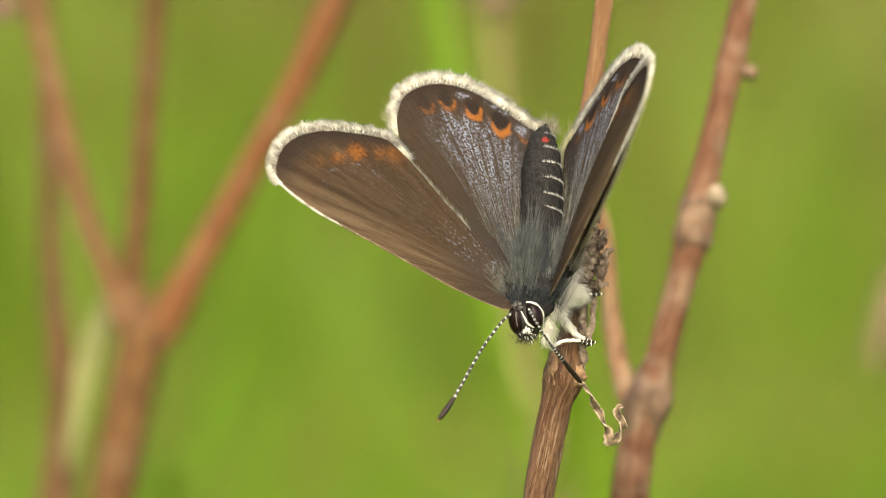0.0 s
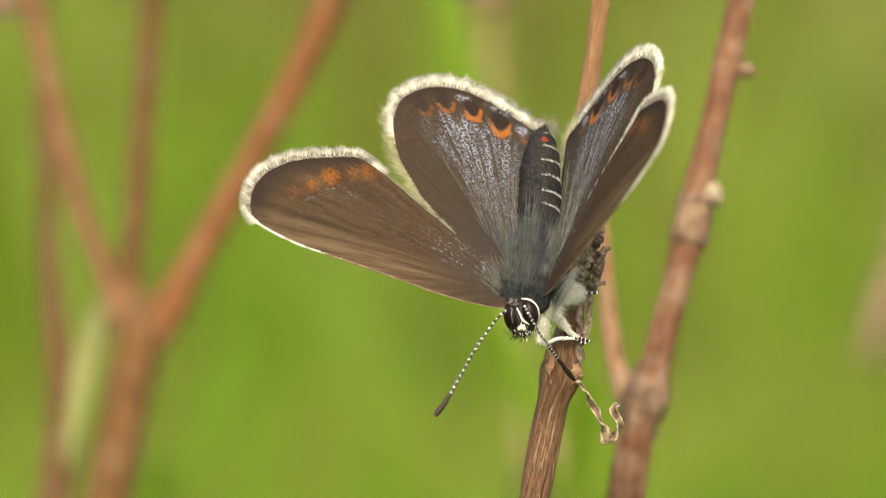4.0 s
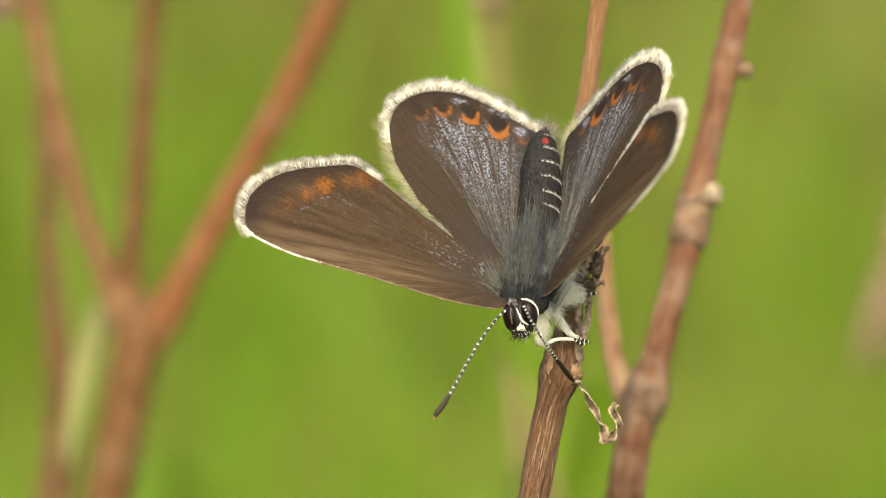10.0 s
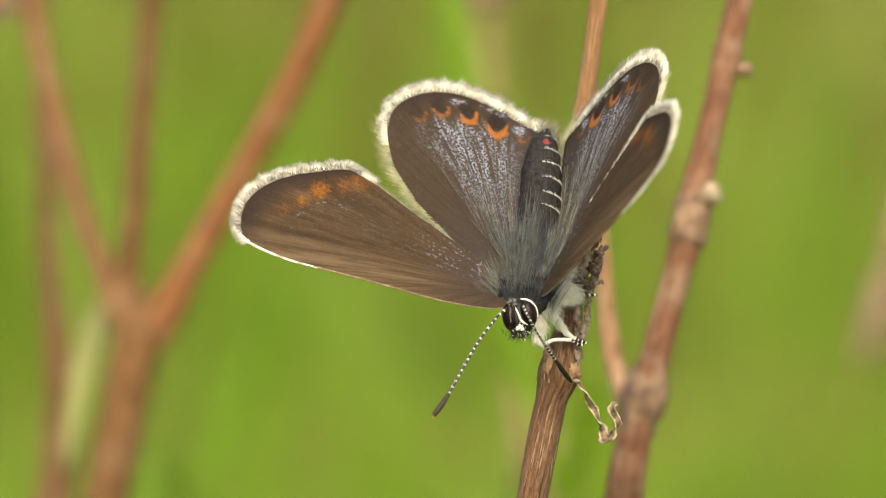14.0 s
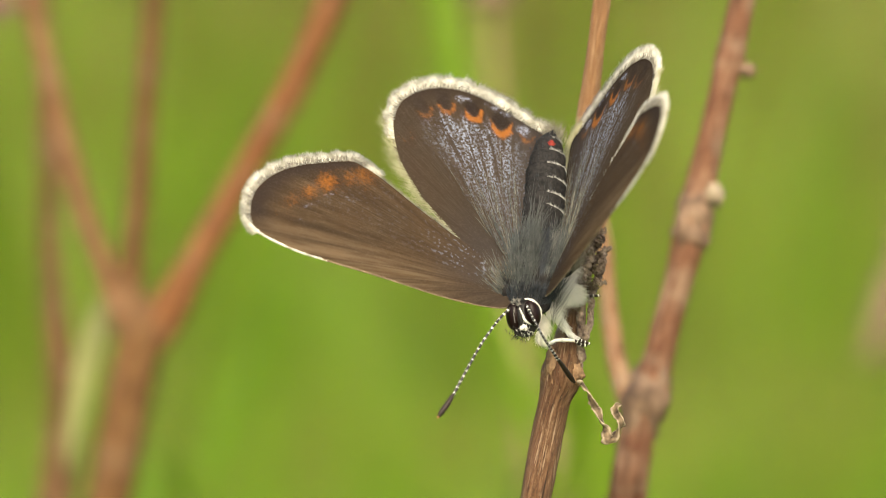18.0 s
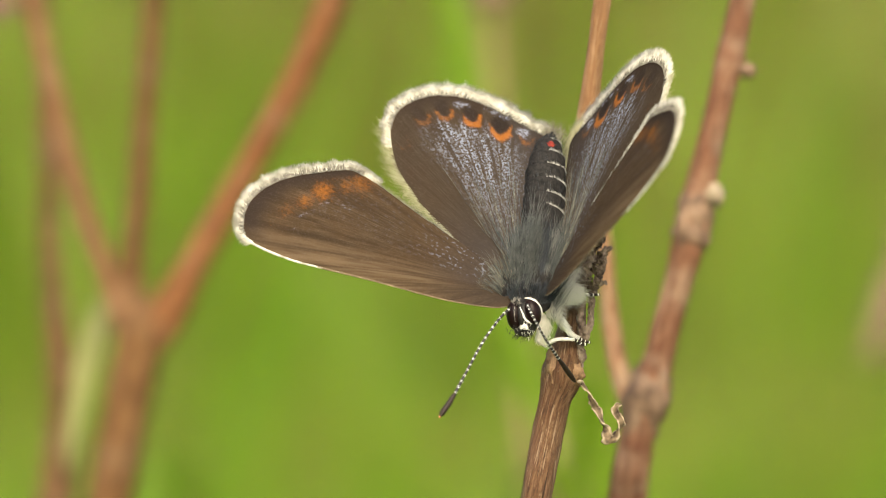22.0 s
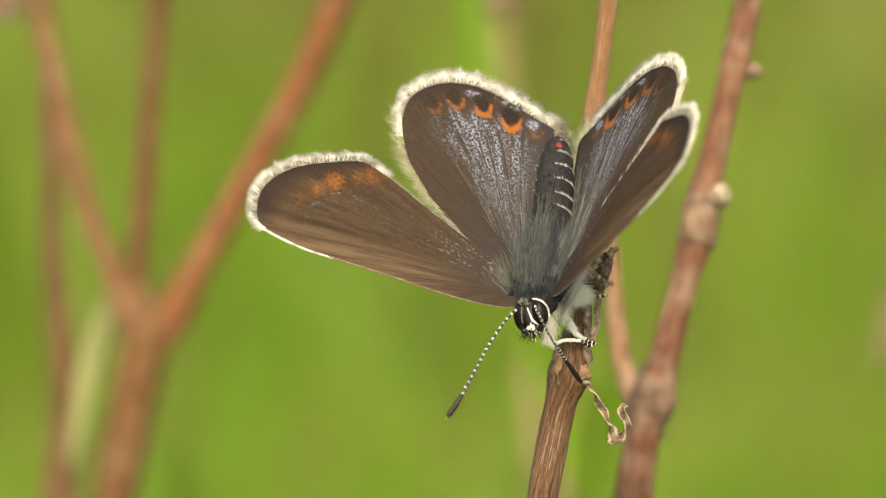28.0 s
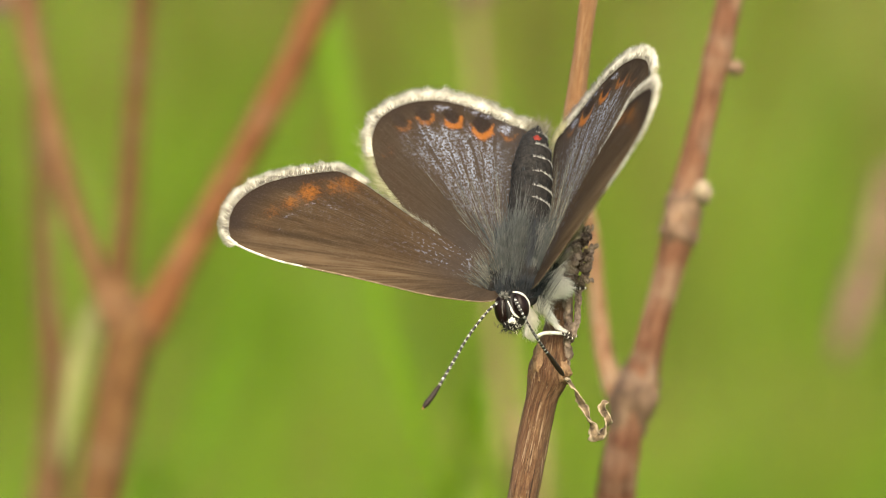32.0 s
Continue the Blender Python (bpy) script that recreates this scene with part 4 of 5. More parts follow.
def build_wing(root, key, side, fore):
    rng = random.Random(hash_of(key))
    outline = FORE if fore else HIND if side > 0 else TUCKED
    name = "forewing" if fore else "hindwing"
    top = part(name, wing_sheet(outline, side, fore, False), M_FORE if fore else M_HIND, root,
               "brown forewing with faint orange marks and white fringe" if fore else "brown hindwing dusted blue-grey with orange crescents and white fringe")
    part("underside", wing_sheet(outline, side, fore, True), M_FORE_UNDER if fore else M_HIND_UNDER, top, "pale beige underside with ringed black spots")
    if fore:
        part("fringe", rim_hairs(outline, side, 11, 22, 4200, 0.60, 0.036, rng, 0.35, 0.10, 0, 0.12, 0.20, (0.72, 0.95, 0.8)), M_FRINGE, top, "white hair fringe")
        part("fringe_base", rim_hairs(outline, side, 12, 21, 2000, 0.34, 0.024, rng, 0.3, 0.17, 0.03, 0.12, 0.45), M_FRINGE_BASE, top, "grey scales at the foot of the fringe")
        part("rear_hairs", rim_hairs(outline, side, 20, 25, 900 if side > 0 else 600, 0.55, 0.016 if side > 0 else 0.010, rng, -2.2, 0.06, 0.02, 0.15, 0.5), M_FRINGE if side > 0 else M_FURPALE, top, "fine pale hairs")
        part("front_edge", edge_tube(outline, side, 7, 12, 0.060), M_FRINGE, top, "white front edge")
        part("front_edge", edge_tube(outline, side, 0, 8, 0.040), M_FORE_EDGE, top, "brown front edge")
    else:
        part("fringe", rim_hairs(outline, side, 6, 17, 5600, 0.68, 0.036, rng, 0.25, 0.10, 0, 0.14, 0.22, (0.60, 1.08, 1.0)), M_FRINGE, top, "white hair fringe")
        part("fringe_base", rim_hairs(outline, side, 7, 17, 1300, 0.30, 0.024, rng, 0.25, 0.16, 0.03, 0.12, 0.5), M_FRINGE_BASE, top, "grey scales at the foot of the fringe")
        part("front_fringe", rim_hairs(outline, side, 1, 7, 1300, 0.85, 0.012, rng, 1.1, 0.12, 0.0, 0.15, 0.5), M_FURSTRAW, top, "thin pale hairs")
        part("rear_hairs", rim_hairs(outline, side, 17, 22, 1500, 0.95, 0.015, rng, -1.4, 0.20, 0.10, 0.2, 0.5), M_FURSTRAW if side > 0 else M_FURPALE, top, "long pale hairs")
        rows = []
        locks = [rng.gauss(1.22, 0.22) for _ in range(16)]
        for _ in range(300):
            g = rng.choice(locks) + rng.gauss(0, 0.022)
            r0 = rng.uniform(0.3, 1.0) + 4.6 * rng.random() ** 1.6
            p = Vector((math.cos(g) * r0 * side, math.sin(g) * r0, 0.16 + 0.12 * rng.random()))
            g2 = g + rng.uniform(-0.04, 0.10)
            rows.append((p * MM, Vector((math.cos(g2) * side, math.sin(g2), rng.uniform(-0.02, 0.07)))))
        part("base_hairs", hairs(rows[:170], 1.7 * MM, 0.013 * MM, 0.10, rng, 0.6), M_TUFT, top, "long fine hairs near the body")
        part("base_hairs", hairs(rows[170:290], 1.8 * MM, 0.012 * MM, 0.10, rng, 0.6), M_FURPALE, top, "pale fine hairs near the body")
    top.matrix_basis = wing_pose(key, 171.0 if side < 0 else 64.0, 0.0, 0.0)
    return top


def hash_of(key):
    return sum(ord(ch) * (i + 3) for i, ch in enumerate(key))


def wing_pose(key, lift, sweep, twist):
    """lift: degrees round the body; sweep: forward in the wing's own plane; twist: about its length."""
    side = -1 if key[0] == "l" else 1
    al = radians(lift)
    x = (ASIDE * math.cos(al) + DORSAL * math.sin(al)) * side
    z = x.cross(AXIS)
    m = Matrix((x, AXIS, z)).transposed().to_4x4()
    m = m @ Matrix.Rotation(radians(sweep) * side, 4, "Z") @ Matrix.Rotation(radians(twist), 4, "X")
    lift_off = 0.10 if key[1] == "f" else -0.10
    place = (Vector(HINGE[key]) - HEAD + z * lift_off) * MM
    return Matrix.Translation(place) @ m


def body_frame():
    return Matrix((ASIDE, AXIS, ASIDE.cross(AXIS))).transposed()


def ringed_tube(ctrl, seg_count, root, name, base_mat, ring_mat, label):
    ob = part(name, tube(ctrl, 60, 10, 0.02), base_mat, root, label)
    p, s = curve_points(ctrl, seg_count * 2 + 1)
    for k in range(1, seg_count * 2, 2):
        a, b = p[k], p[k + 1]
        e = a + (b - a) * 0.62
        part("ring", tube([(*a[:3], a[3] * 1.02), (*((a + e) / 2)[:3], a[3] * 1.035), (*e[:3], a[3] * 1.02)], 4, 8, 0.0), ring_mat, ob)
    return ob


def build_butterfly():
    root = new("butterfly")
    root.empty_display_size = 0.002
    tagged(root, "small brown butterfly with white-fringed wings on a dry twig", "butterfly")
    F = body_frame()
    rng = random.Random(9)
    thorax_c = bp(4.18, -1.02, 1.1)
    part("thorax", blob((1.16 * MM, 1.75 * MM, 1.0 * MM), thorax_c, F, 0.05, 2), M_BODY, root)
    # hair of the back, combed to the rear
    dark_hair, mid_hair, pale, flank = [], [], [], []
    while len(dark_hair) < 3000:
        d = Vector((rng.gauss(0, 1), rng.gauss(0, 1), rng.gauss(0, 1))).normalized()
        if d.z < -0.25:
            continue
        p = thorax_c + F @ Vector((d.x * 1.16, d.y * 1.7, d.z * 0.98)) * MM
        lock = noise.noise(Vector((d.x * 3.2, d.y * 1.4, d.z * 2.0 + 7))) + 0.45 * noise.noise(Vector((d.x * 9, d.y * 3, d.z * 5)))
        swirl = 0.35 * noise.noise(Vector((d.x * 2.2, d.y * 1.6, 3)))
        way = F @ (Vector((d.x * 0.25 + swirl, 0.95, d.z * 0.26)) + Vector((rng.gauss(0, 0.06), 0, rng.gauss(0, 0.06))))
        (flank if d.x > 0.62 and d.z < 0.45 else dark_hair if lock < 0.12 else mid_hair if lock < 0.40 else pale).append((p, way))
    part("back_hair", hairs(dark_hair, 1.0 * MM, 0.034 * MM, 0.10, rng, 0.5), M_FUR, root, "slate-grey hair of the back")
    part("grey_hair", hairs(mid_hair, 1.15 * MM, 0.024 * MM, 0.12, rng, 0.5), M_TUFT, root, "olive-grey locks of hair")
    part("pale_hair", hairs(pale, 1.2 * MM, 0.013 * MM, 0.22, rng, 0.6), M_FURLIGHT, root, "scattered pale hair")
    part("flank_hair", hairs(flank, 0.7 * MM, 0.026 * MM, 0.2, rng, 0.5), M_WHITE, root, "white hair of the flank")
    for x, z, d, tx in ((3.24, -1.54, 0.1, -0.12), (5.07, -1.54, 0.1, 0.22), (3.82, -0.76, -0.1, 0.05)):
        rows = []
        for _ in range(420):
            v = Vector((rng.gauss(0, 0.16), rng.gauss(0, 0.2), rng.gauss(0, 0.75)))
            rows.append((bp(x, z, d) + (v + AXIS * rng.uniform(-0.6, 0.9)) * MM, AXIS + Vector((tx + rng.gauss(0, 0.16), -0.35 + rng.gauss(0, 0.12), 0))))
        part("shoulder_tuft", hairs(rows, 1.5 * MM, 0.020 * MM, 0.2, rng, 0.5), M_TUFT, root, "olive-grey shoulder tuft")
    for x, z, d, way in ((2.67, -1.96, 0.2, (-0.75, -0.25, 0.62)), (2.85, -1.54, 0.3, (-0.35, -0.3, 0.9)), (5.54, -0.76, 0.4, (0.55, -0.25, 0.8))):
        hump = part("shoulder", blob((0.42 * MM, 0.5 * MM, 0.55 * MM), bp(x, z, d), F, 0.15, 3), M_BODY, root)
        rows = []
        for _ in range(260):
            v = Vector((rng.gauss(0, 1), rng.gauss(-0.5, 0.7), rng.gauss(0, 1))).normalized()
            rows.append((bp(x, z, d) + F @ Vector((v.x * 0.40, v.y * 0.48, v.z * 0.52)) * MM, Vector(way) + v * 0.22))
        part("shoulder_hair", hairs(rows[:190], 0.9 * MM, 0.018 * MM, 0.15, rng, 0.5), M_TUFT if x < 5 else M_FURPALE, hump)
        part("shoulder_hair", hairs(rows[190:], 1.2 * MM, 0.012 * MM, 0.15, rng, 0.5), M_FURPALE, hump, "pale strands")
    # abdomen: overlapping rings from the waist to the tip
    spine = curve_points([(*bp(4.29, 0.29, 2.0), 0.96 * MM), (*bp(4.43, 1.5, 2.9), 0.96 * MM), (*bp(4.50, 2.3, 3.4), 0.94 * MM), (*bp(4.52, 3.36, 4.1), 0.91 * MM), (*bp(4.60, 4.35, 4.8), 0.74 * MM),
                          (*bp(4.66, 4.95, 5.2), 0.48 * MM), (*bp(4.80, 5.35, 5.5), 0.12 * MM)], 9)[0]
    whole = part("abdomen", tube([tuple(r) for r in spine], 60, 20, 0.03, 1.0, 3.0), M_BODY, root, "dark abdomen with silver bands")
    for k in range(1, 7):
        a, b = spine[k], spine[k + 1]
        part("segment", tube([(*a[:3], a[3] * 1.0), (*(a * 0.4 + b * 0.6)[:3], (a[3] * 0.4 + b[3] * 0.6) * 1.06), (*b[:3], b[3] * 1.07), (*(b + (b - a) * 0.06)[:3], b[3] * 0.96)], 12, 20, 0.02, 1.0, k), M_BODY, whole)
        t = Vector(b[:3] - a[:3]).normalized()
        side = t.cross(Vector((0, 1, 0))).normalized()
        front = side.cross(t)
        if front.y > 0:
            front = -front
        band = []
        for m in range(260):
            g = -0.2 + 1.75 * rng.random() ** 1.7
            d = side * math.cos(g) * (1 if side.x > 0 else -1) + front * math.sin(g)
            p = Vector(b[:3]) + d * b[3] * 1.065 - t * (0.05 + 0.02 * rng.random()) * MM
            band.append((p, t * 0.9 + d * 0.12))
        part("band", hairs(band, 0.11 * MM, 0.017 * MM, 0.2, rng, 0.6), M_BAND, whole, "silver-white scale band")
    rows = []
    for _ in range(240):
        g = rng.uniform(0, 6.28)
        k = rng.randint(2, 7)
        a = spine[k]
        t = Vector(spine[min(k + 1, 8)][:3] - spine[k - 1][:3]).normalized()
        d = Matrix.Rotation(g, 3, t) @ t.orthogonal().normalized()
        rows.append((Vector(a[:3]) + d * a[3] * 0.95, t + d * 0.45))
    part("side_hair", hairs(rows, 0.5 * MM, 0.014 * MM, 0.2, rng), M_FUR, whole, "short grey hair")
    rows = [(bp(4.86, 5.0, 5.2) + Vector([rng.gauss(0, 0.22) * MM for _ in range(3)]), AXIS + Vector((rng.gauss(0.1, 0.2), rng.gauss(0, 0.2), rng.gauss(0, 0.1)))) for _ in range(160)]
    part("tail_hair", hairs(rows, 0.7 * MM, 0.025 * MM, 0.2, rng), M_FURPALE, whole, "pale tail tuft")
    # head
    hc = bp(3.74, -3.22, -0.5)
    head = part("head", blob((0.68 * MM, 0.66 * MM, 0.88 * MM), hc, None, 0.05, 2), M_BLACK, root, "black and white head")
    part("eye", blob((0.38 * MM, 0.42 * MM, 0.63 * MM), bp(4.08, -2.93, -0.95), Euler((0, radians(-16), radians(-20))).to_matrix(), 0.0, 2, 28), M_EYE, head, "dark brown compound eye")
    part("eye", blob((0.34 * MM, 0.42 * MM, 0.66 * MM), bp(3.22, -3.14, -0.80), Euler((0, radians(-8), radians(30))).to_matrix(), 0.0, 2, 28), M_EYE, head, "dark brown compound eye")
    part("eye_rim", tube([(*bp(3.71, -2.3, -1.0), 0.025 * MM), (*bp(4.03, -2.35, -1.12), 0.045 * MM), (*bp(4.31, -2.56, -1.0), 0.055 * MM), (*bp(4.47, -2.9, -0.8), 0.05 * MM), (*bp(4.47, -3.32, -0.65), 0.03 * MM)], 30, 8, 0.2), M_WHITE, head, "white scale rim of the eye")
    part("face", blob((0.17 * MM, 0.34 * MM, 0.52 * MM), bp(3.53, -3.16, -1.02), Euler((0, radians(-8), 0)).to_matrix(), 0.2, 3), M_BLACK, head)
    part("face_stripe", tube([(*bp(3.48, -2.72, -1.25), 0.020 * MM), (*bp(3.61, -3.03, -1.30), 0.045 * MM), (*bp(3.77, -3.32, -1.28), 0.050 * MM), (*bp(4.03, -3.5, -1.12), 0.022 * MM)], 20, 8, 0.2), M_WHITE, head, "white stripe beside the eye")
    part("face_stripe", tube([(*bp(3.24, -2.72, -1.25), 0.008 * MM), (*bp(3.22, -3.06, -1.28), 0.013 * MM), (*bp(3.29, -3.43, -1.25), 0.010 * MM)], 20, 8, 0.2), M_FURLIGHT, head, "white stripe beside the eye")
    def tuft(name, x, z, d, size, way, n, length, material, label):
        c = bp(x, z, d)
        rows = []
        for _ in range(n):
            v = Vector((rng.gauss(0, 1), rng.gauss(0, 1), rng.gauss(0, 1))).normalized()
            rows.append((c + Vector((v.x * size[0], v.y * size[1], v.z * size[2])) * MM, v * 0.6 + Vector(way)))
        part(name, hairs(rows, length * MM, 0.03 * MM, 0.2, rng), material, head, label)

    part("neck", blob((0.95 * MM, 0.75 * MM, 0.6 * MM), bp(3.97, -2.41, 0.1), F, 0.1, 3), M_BODY, root)
    tuft("collar_hair", 3.97, -2.33, 0.0, (0.95, 0.6, 0.45), (0, -0.2, 0.8), 900, 0.6, M_FUR, "slate-grey collar hair")
    tuft("brow", 3.32, -2.51, -1.0, (0.14, 0.15, 0.14), (0, -0.4, 0.3), 70, 0.16, M_FURLIGHT, "grey-white tuft between the feelers")
    for x, z, size in ((3.69, -3.63, (0.17, 0.05, 0.11)),):
        palp = part("palp", blob([q * MM for q in size], bp(x, z, -1.22), Euler((0, radians(30), 0)).to_matrix(), 0.7, 3), M_LEG, head, "white palp")
        rows = []
        for _ in range(60):
            v = Vector((rng.gauss(0, 1), rng.gauss(-0.5, 0.6), rng.gauss(0, 1))).normalized()
            rows.append((bp(x, z, -1.22) + Vector((v.x * size[0], v.y * size[1], v.z * size[2])) * 0.9 * MM, v * 0.5 + Vector((0.1, -0.2, -0.8))))
        part("palp_hair", hairs(rows, 0.10 * MM, 0.03 * MM, 0.2, rng), M_WHITE, palp)
    rows = []
    for _ in range(420):
        p = bp(3.61, -3.84, -1.0) + Vector((rng.gauss(0, 0.26), rng.gauss(0, 0.2), rng.gauss(0, 0.16))) * MM
        rows.append((p, Vector((rng.gauss(-0.15, 0.5), rng.gauss(-0.3, 0.3), -1))))
    part("face_bristles", hairs(rows[:200], 0.19 * MM, 0.035 * MM, 0.2, rng), M_BLACK, head, "black face bristles")
    part("face_hair", hairs([(p + Vector((0.25, 0.1, 0.05)) * MM, w) for p, w in rows[370:]], 0.22 * MM, 0.03 * MM, 0.2, rng), M_WHITE, head, "white face hair")
    # chest fluff, white
    for x, z, d, n, size, lean, way in ((5.65, -1.75, 1.4, 700, (0.78, 0.5, 0.36), 32, (0.9, -0.1, -0.5)), (4.52, -3.43, 0.5, 620, (0.26, 0.26, 0.62), 6, (0.25, 0.0, -1.0)), (5.6, -0.97, 1.9, 500, (0.5, 0.5, 0.75), 15, (0.5, -0.2, -0.8)), (4.85, -2.62, 0.4, 520, (0.42, 0.3, 0.34), 20, (0.6, -0.1, -0.7)), (5.22, -2.0, 0.8, 560, (0.55, 0.4, 0.5), 25, (0.8, -0.1, -0.5))):
        c = bp(x, z, d)
        turn = Matrix.Rotation(radians(lean), 3, "Y")
        ob = part("chest_fluff", blob([q * 0.68 * MM for q in size], c, turn, 0.3, 3), M_WHITE, root, "white chest hair")
        rows = []
        for _ in range(n):
            v = Vector((rng.gauss(0, 1), rng.gauss(0, 1), rng.gauss(0, 1))).normalized()
            rows.append((c + turn @ Vector((v.x * size[0], v.y * size[1], v.z * size[2])) * 0.72 * MM, turn @ v * 0.32 + Vector(way)))
        part("fluff_hair", hairs(rows, 0.50 * MM, 0.020 * MM, 0.25, rng, 0.6), M_WHITE, ob)
    # antennae
    feelers = []
    for ctrl, club in (
        ([(*bp(3.06, -2.75, -1.0), 0.064 * MM), (*bp(2.51, -3.27, -1.3), 0.06 * MM), (*bp(1.73, -4.31, -1.8), 0.06 * MM), (*bp(1.05, -5.46, -2.3), 0.064 * MM), (*bp(0.34, -6.72, -2.7), 0.074 * MM)],
         [(*bp(0.37, -6.67, -2.7), 0.085 * MM), (*bp(0.05, -7.16, -2.9), 0.135 * MM), (*bp(-0.26, -7.58, -3.0), 0.125 * MM), (*bp(-0.37, -7.74, -3.05), 0.05 * MM)]),
        ([(*bp(3.79, -2.59, -1.35), 0.064 * MM), (*bp(4.18, -3.32, -1.9), 0.06 * MM), (*bp(4.68, -4.16, -1.5), 0.064 * MM), (*bp(5.33, -5.1, -0.6), 0.074 * MM)],
         [(*bp(5.31, -5.05, -0.6), 0.085 * MM), (*bp(5.65, -5.52, 0.2), 0.12 * MM), (*bp(5.96, -5.94, 0.9), 0.12 * MM), (*bp(6.12, -6.12, 1.2), 0.06 * MM)])):
        ob = ringed_tube(ctrl, 17, root, "antenna", M_BLACK, M_RING, "black and white ringed antenna")
        feelers.append(ob)
        part("club", tube(club, 24, 10, 0.05), M_CLUB, ob, "dark antenna club")
        part("club_tip", blob((0.06 * MM, 0.06 * MM, 0.06 * MM), Vector(club[-1][:3]), None, 0.1, 2, 10), M_TIP, ob, "rust-coloured tip")
    # legs
    legs = [
        ([(*bp(4.65, -2.67, 0.6), 0.17 * MM), (*bp(5.12, -3.03, 1.0), 0.23 * MM), (*bp(5.65, -3.69, 1.5), 0.17 * MM)], [(*bp(5.6, -3.63, 1.5), 0.17 * MM), (*bp(5.91, -3.95, 1.8), 0.15 * MM), (*bp(6.22, -4.13, 1.9), 0.09 * MM)], [(*bp(6.22, -4.13, 1.9), 0.075 * MM), (*bp(6.48, -4.24, 2.0), 0.075 * MM), (*bp(6.75, -4.31, 2.1), 0.06 * MM)]),
        ([(*bp(4.47, -3.84, 0.3), 0.16 * MM), (*bp(4.42, -4.21, 0.4), 0.14 * MM), (*bp(4.71, -4.39, 0.7), 0.11 * MM)], [(*bp(4.71, -4.39, 0.7), 0.10 * MM), (*bp(5.28, -4.18, 1.2), 0.10 * MM), (*bp(6.01, -4.18, 1.6), 0.09 * MM)], [(*bp(6.01, -4.16, 1.6), 0.07 * MM), (*bp(6.33, -4.37, 1.9), 0.07 * MM), (*bp(6.59, -4.39, 2.0), 0.055 * MM)]),
        ([(*bp(5.39, -1.8, 1.6), 0.22 * MM), (*bp(5.8, -2.27, 1.7), 0.26 * MM), (*bp(6.17, -2.33, 1.8), 0.16 * MM)], [(*bp(6.12, -2.17, 1.8), 0.12 * MM), (*bp(6.43, -2.09, 1.8), 0.09 * MM)], [(*bp(6.43, -2.09, 1.8), 0.07 * MM), (*bp(6.8, -2.09, 1.9), 0.07 * MM), (*bp(7.16, -2.07, 2.0), 0.055 * MM)]),
        ([(*bp(5.39, -1.28, 2.4), 0.2 * MM), (*bp(5.75, -0.71, 2.7), 0.22 * MM), (*bp(5.86, -0.24, 2.9), 0.14 * MM)], [(*bp(5.86, -0.24, 2.9), 0.11 * MM), (*bp(5.96, 0.24, 3.0), 0.10 * MM), (*bp(6.28, 0.76, 3.1), 0.08 * MM)], [(*bp(6.28, 0.76, 3.1), 0.065 * MM), (*bp(6.56, 1.23, 3.2), 0.065 * MM), (*bp(6.77, 1.6, 3.3), 0.05 * MM)]),
    ]
    for femur, tibia, tarsus in legs:
        leg = part("leg", tube(femur, 24, 12, 0.12), M_LEG, root, "white furry leg")
        line = curve_points(femur, 30)[0]
        rows = []
        for _ in range(260):
            k = rng.randint(0, 28)
            v = Vector((rng.gauss(0, 1), rng.gauss(0, 1), rng.gauss(0, 1))).normalized()
            rows.append((Vector(line[k, :3]) + v * line[k, 3] * 0.9, Vector(line[k + 1, :3] - line[k, :3]).normalized() * 1.2 + v * 0.6))
        part("leg_hair", hairs(rows, 0.26 * MM, 0.022 * MM, 0.2, rng, 0.5), M_WHITE, leg)
        shin = part("tibia", tube([(*q[:3], q[3] * 0.85) for q in tibia], 20, 10, 0.15), M_LEG, leg)
        line = curve_points(tibia, 30)[0]
        rows = []
        for _ in range(150):
            k = rng.randint(0, 28)
            v = Vector((rng.gauss(0, 1), rng.gauss(0, 1), rng.gauss(0, 1))).normalized()
            rows.append((Vector(line[k, :3]) + v * line[k, 3] * 0.7, Vector(line[k + 1, :3] - line[k, :3]).normalized() + v * 0.35))
        part("tibia_hair", hairs(rows, 0.16 * MM, 0.018 * MM, 0.2, rng, 0.5), M_WHITE, shin)
        ringed_tube(tarsus, 3, leg, "tarsus", M_CLUB, M_LEG, "dark ringed foot")
    wings = {}
    for key, side, fore in (("lh", -1, False), ("rh", 1, False), ("lf", -1, True), ("rf", 1, True)):
        wings[key] = build_wing(root, key, side, fore)
    return root, wings, {"head": head, "antenna": feelers[0], "antenna_2": feelers[1], "abdomen": whole}


M_FORE_EDGE = plain("brown front edge scales", (0.055, 0.037, 0.021), (0.18, 0.13, 0.078), 1500, 0.6, 0.2)
butterfly, wings, limbs = build_butterfly()
MITE = bp(4.73, 4.74, 4.3)


def build_mite():
    root = new("mite")
    root.empty_display_size = 0.0005
    tagged(root, "tiny red mite sitting on the butterfly's abdomen", "mite")
    body = part("body", blob((0.18 * MM, 0.15 * MM, 0.24 * MM), (0, 0, 0), None, 0.1, 2), M_RED, root)
    for k in range(6):
        g = radians(60 * k + 20)
        d = Vector((math.cos(g), -0.1, math.sin(g)))
        part("leg", tube([(*(d * 0.14 * MM), 0.020 * MM), (*(d * 0.22 * MM), 0.017 * MM), (*(d * 0.25 * MM + Vector((0, 0.08 * MM, 0))), 0.010 * MM)], 8, 6, 0.0), M_RED, root)
    return root


mite = build_mite()


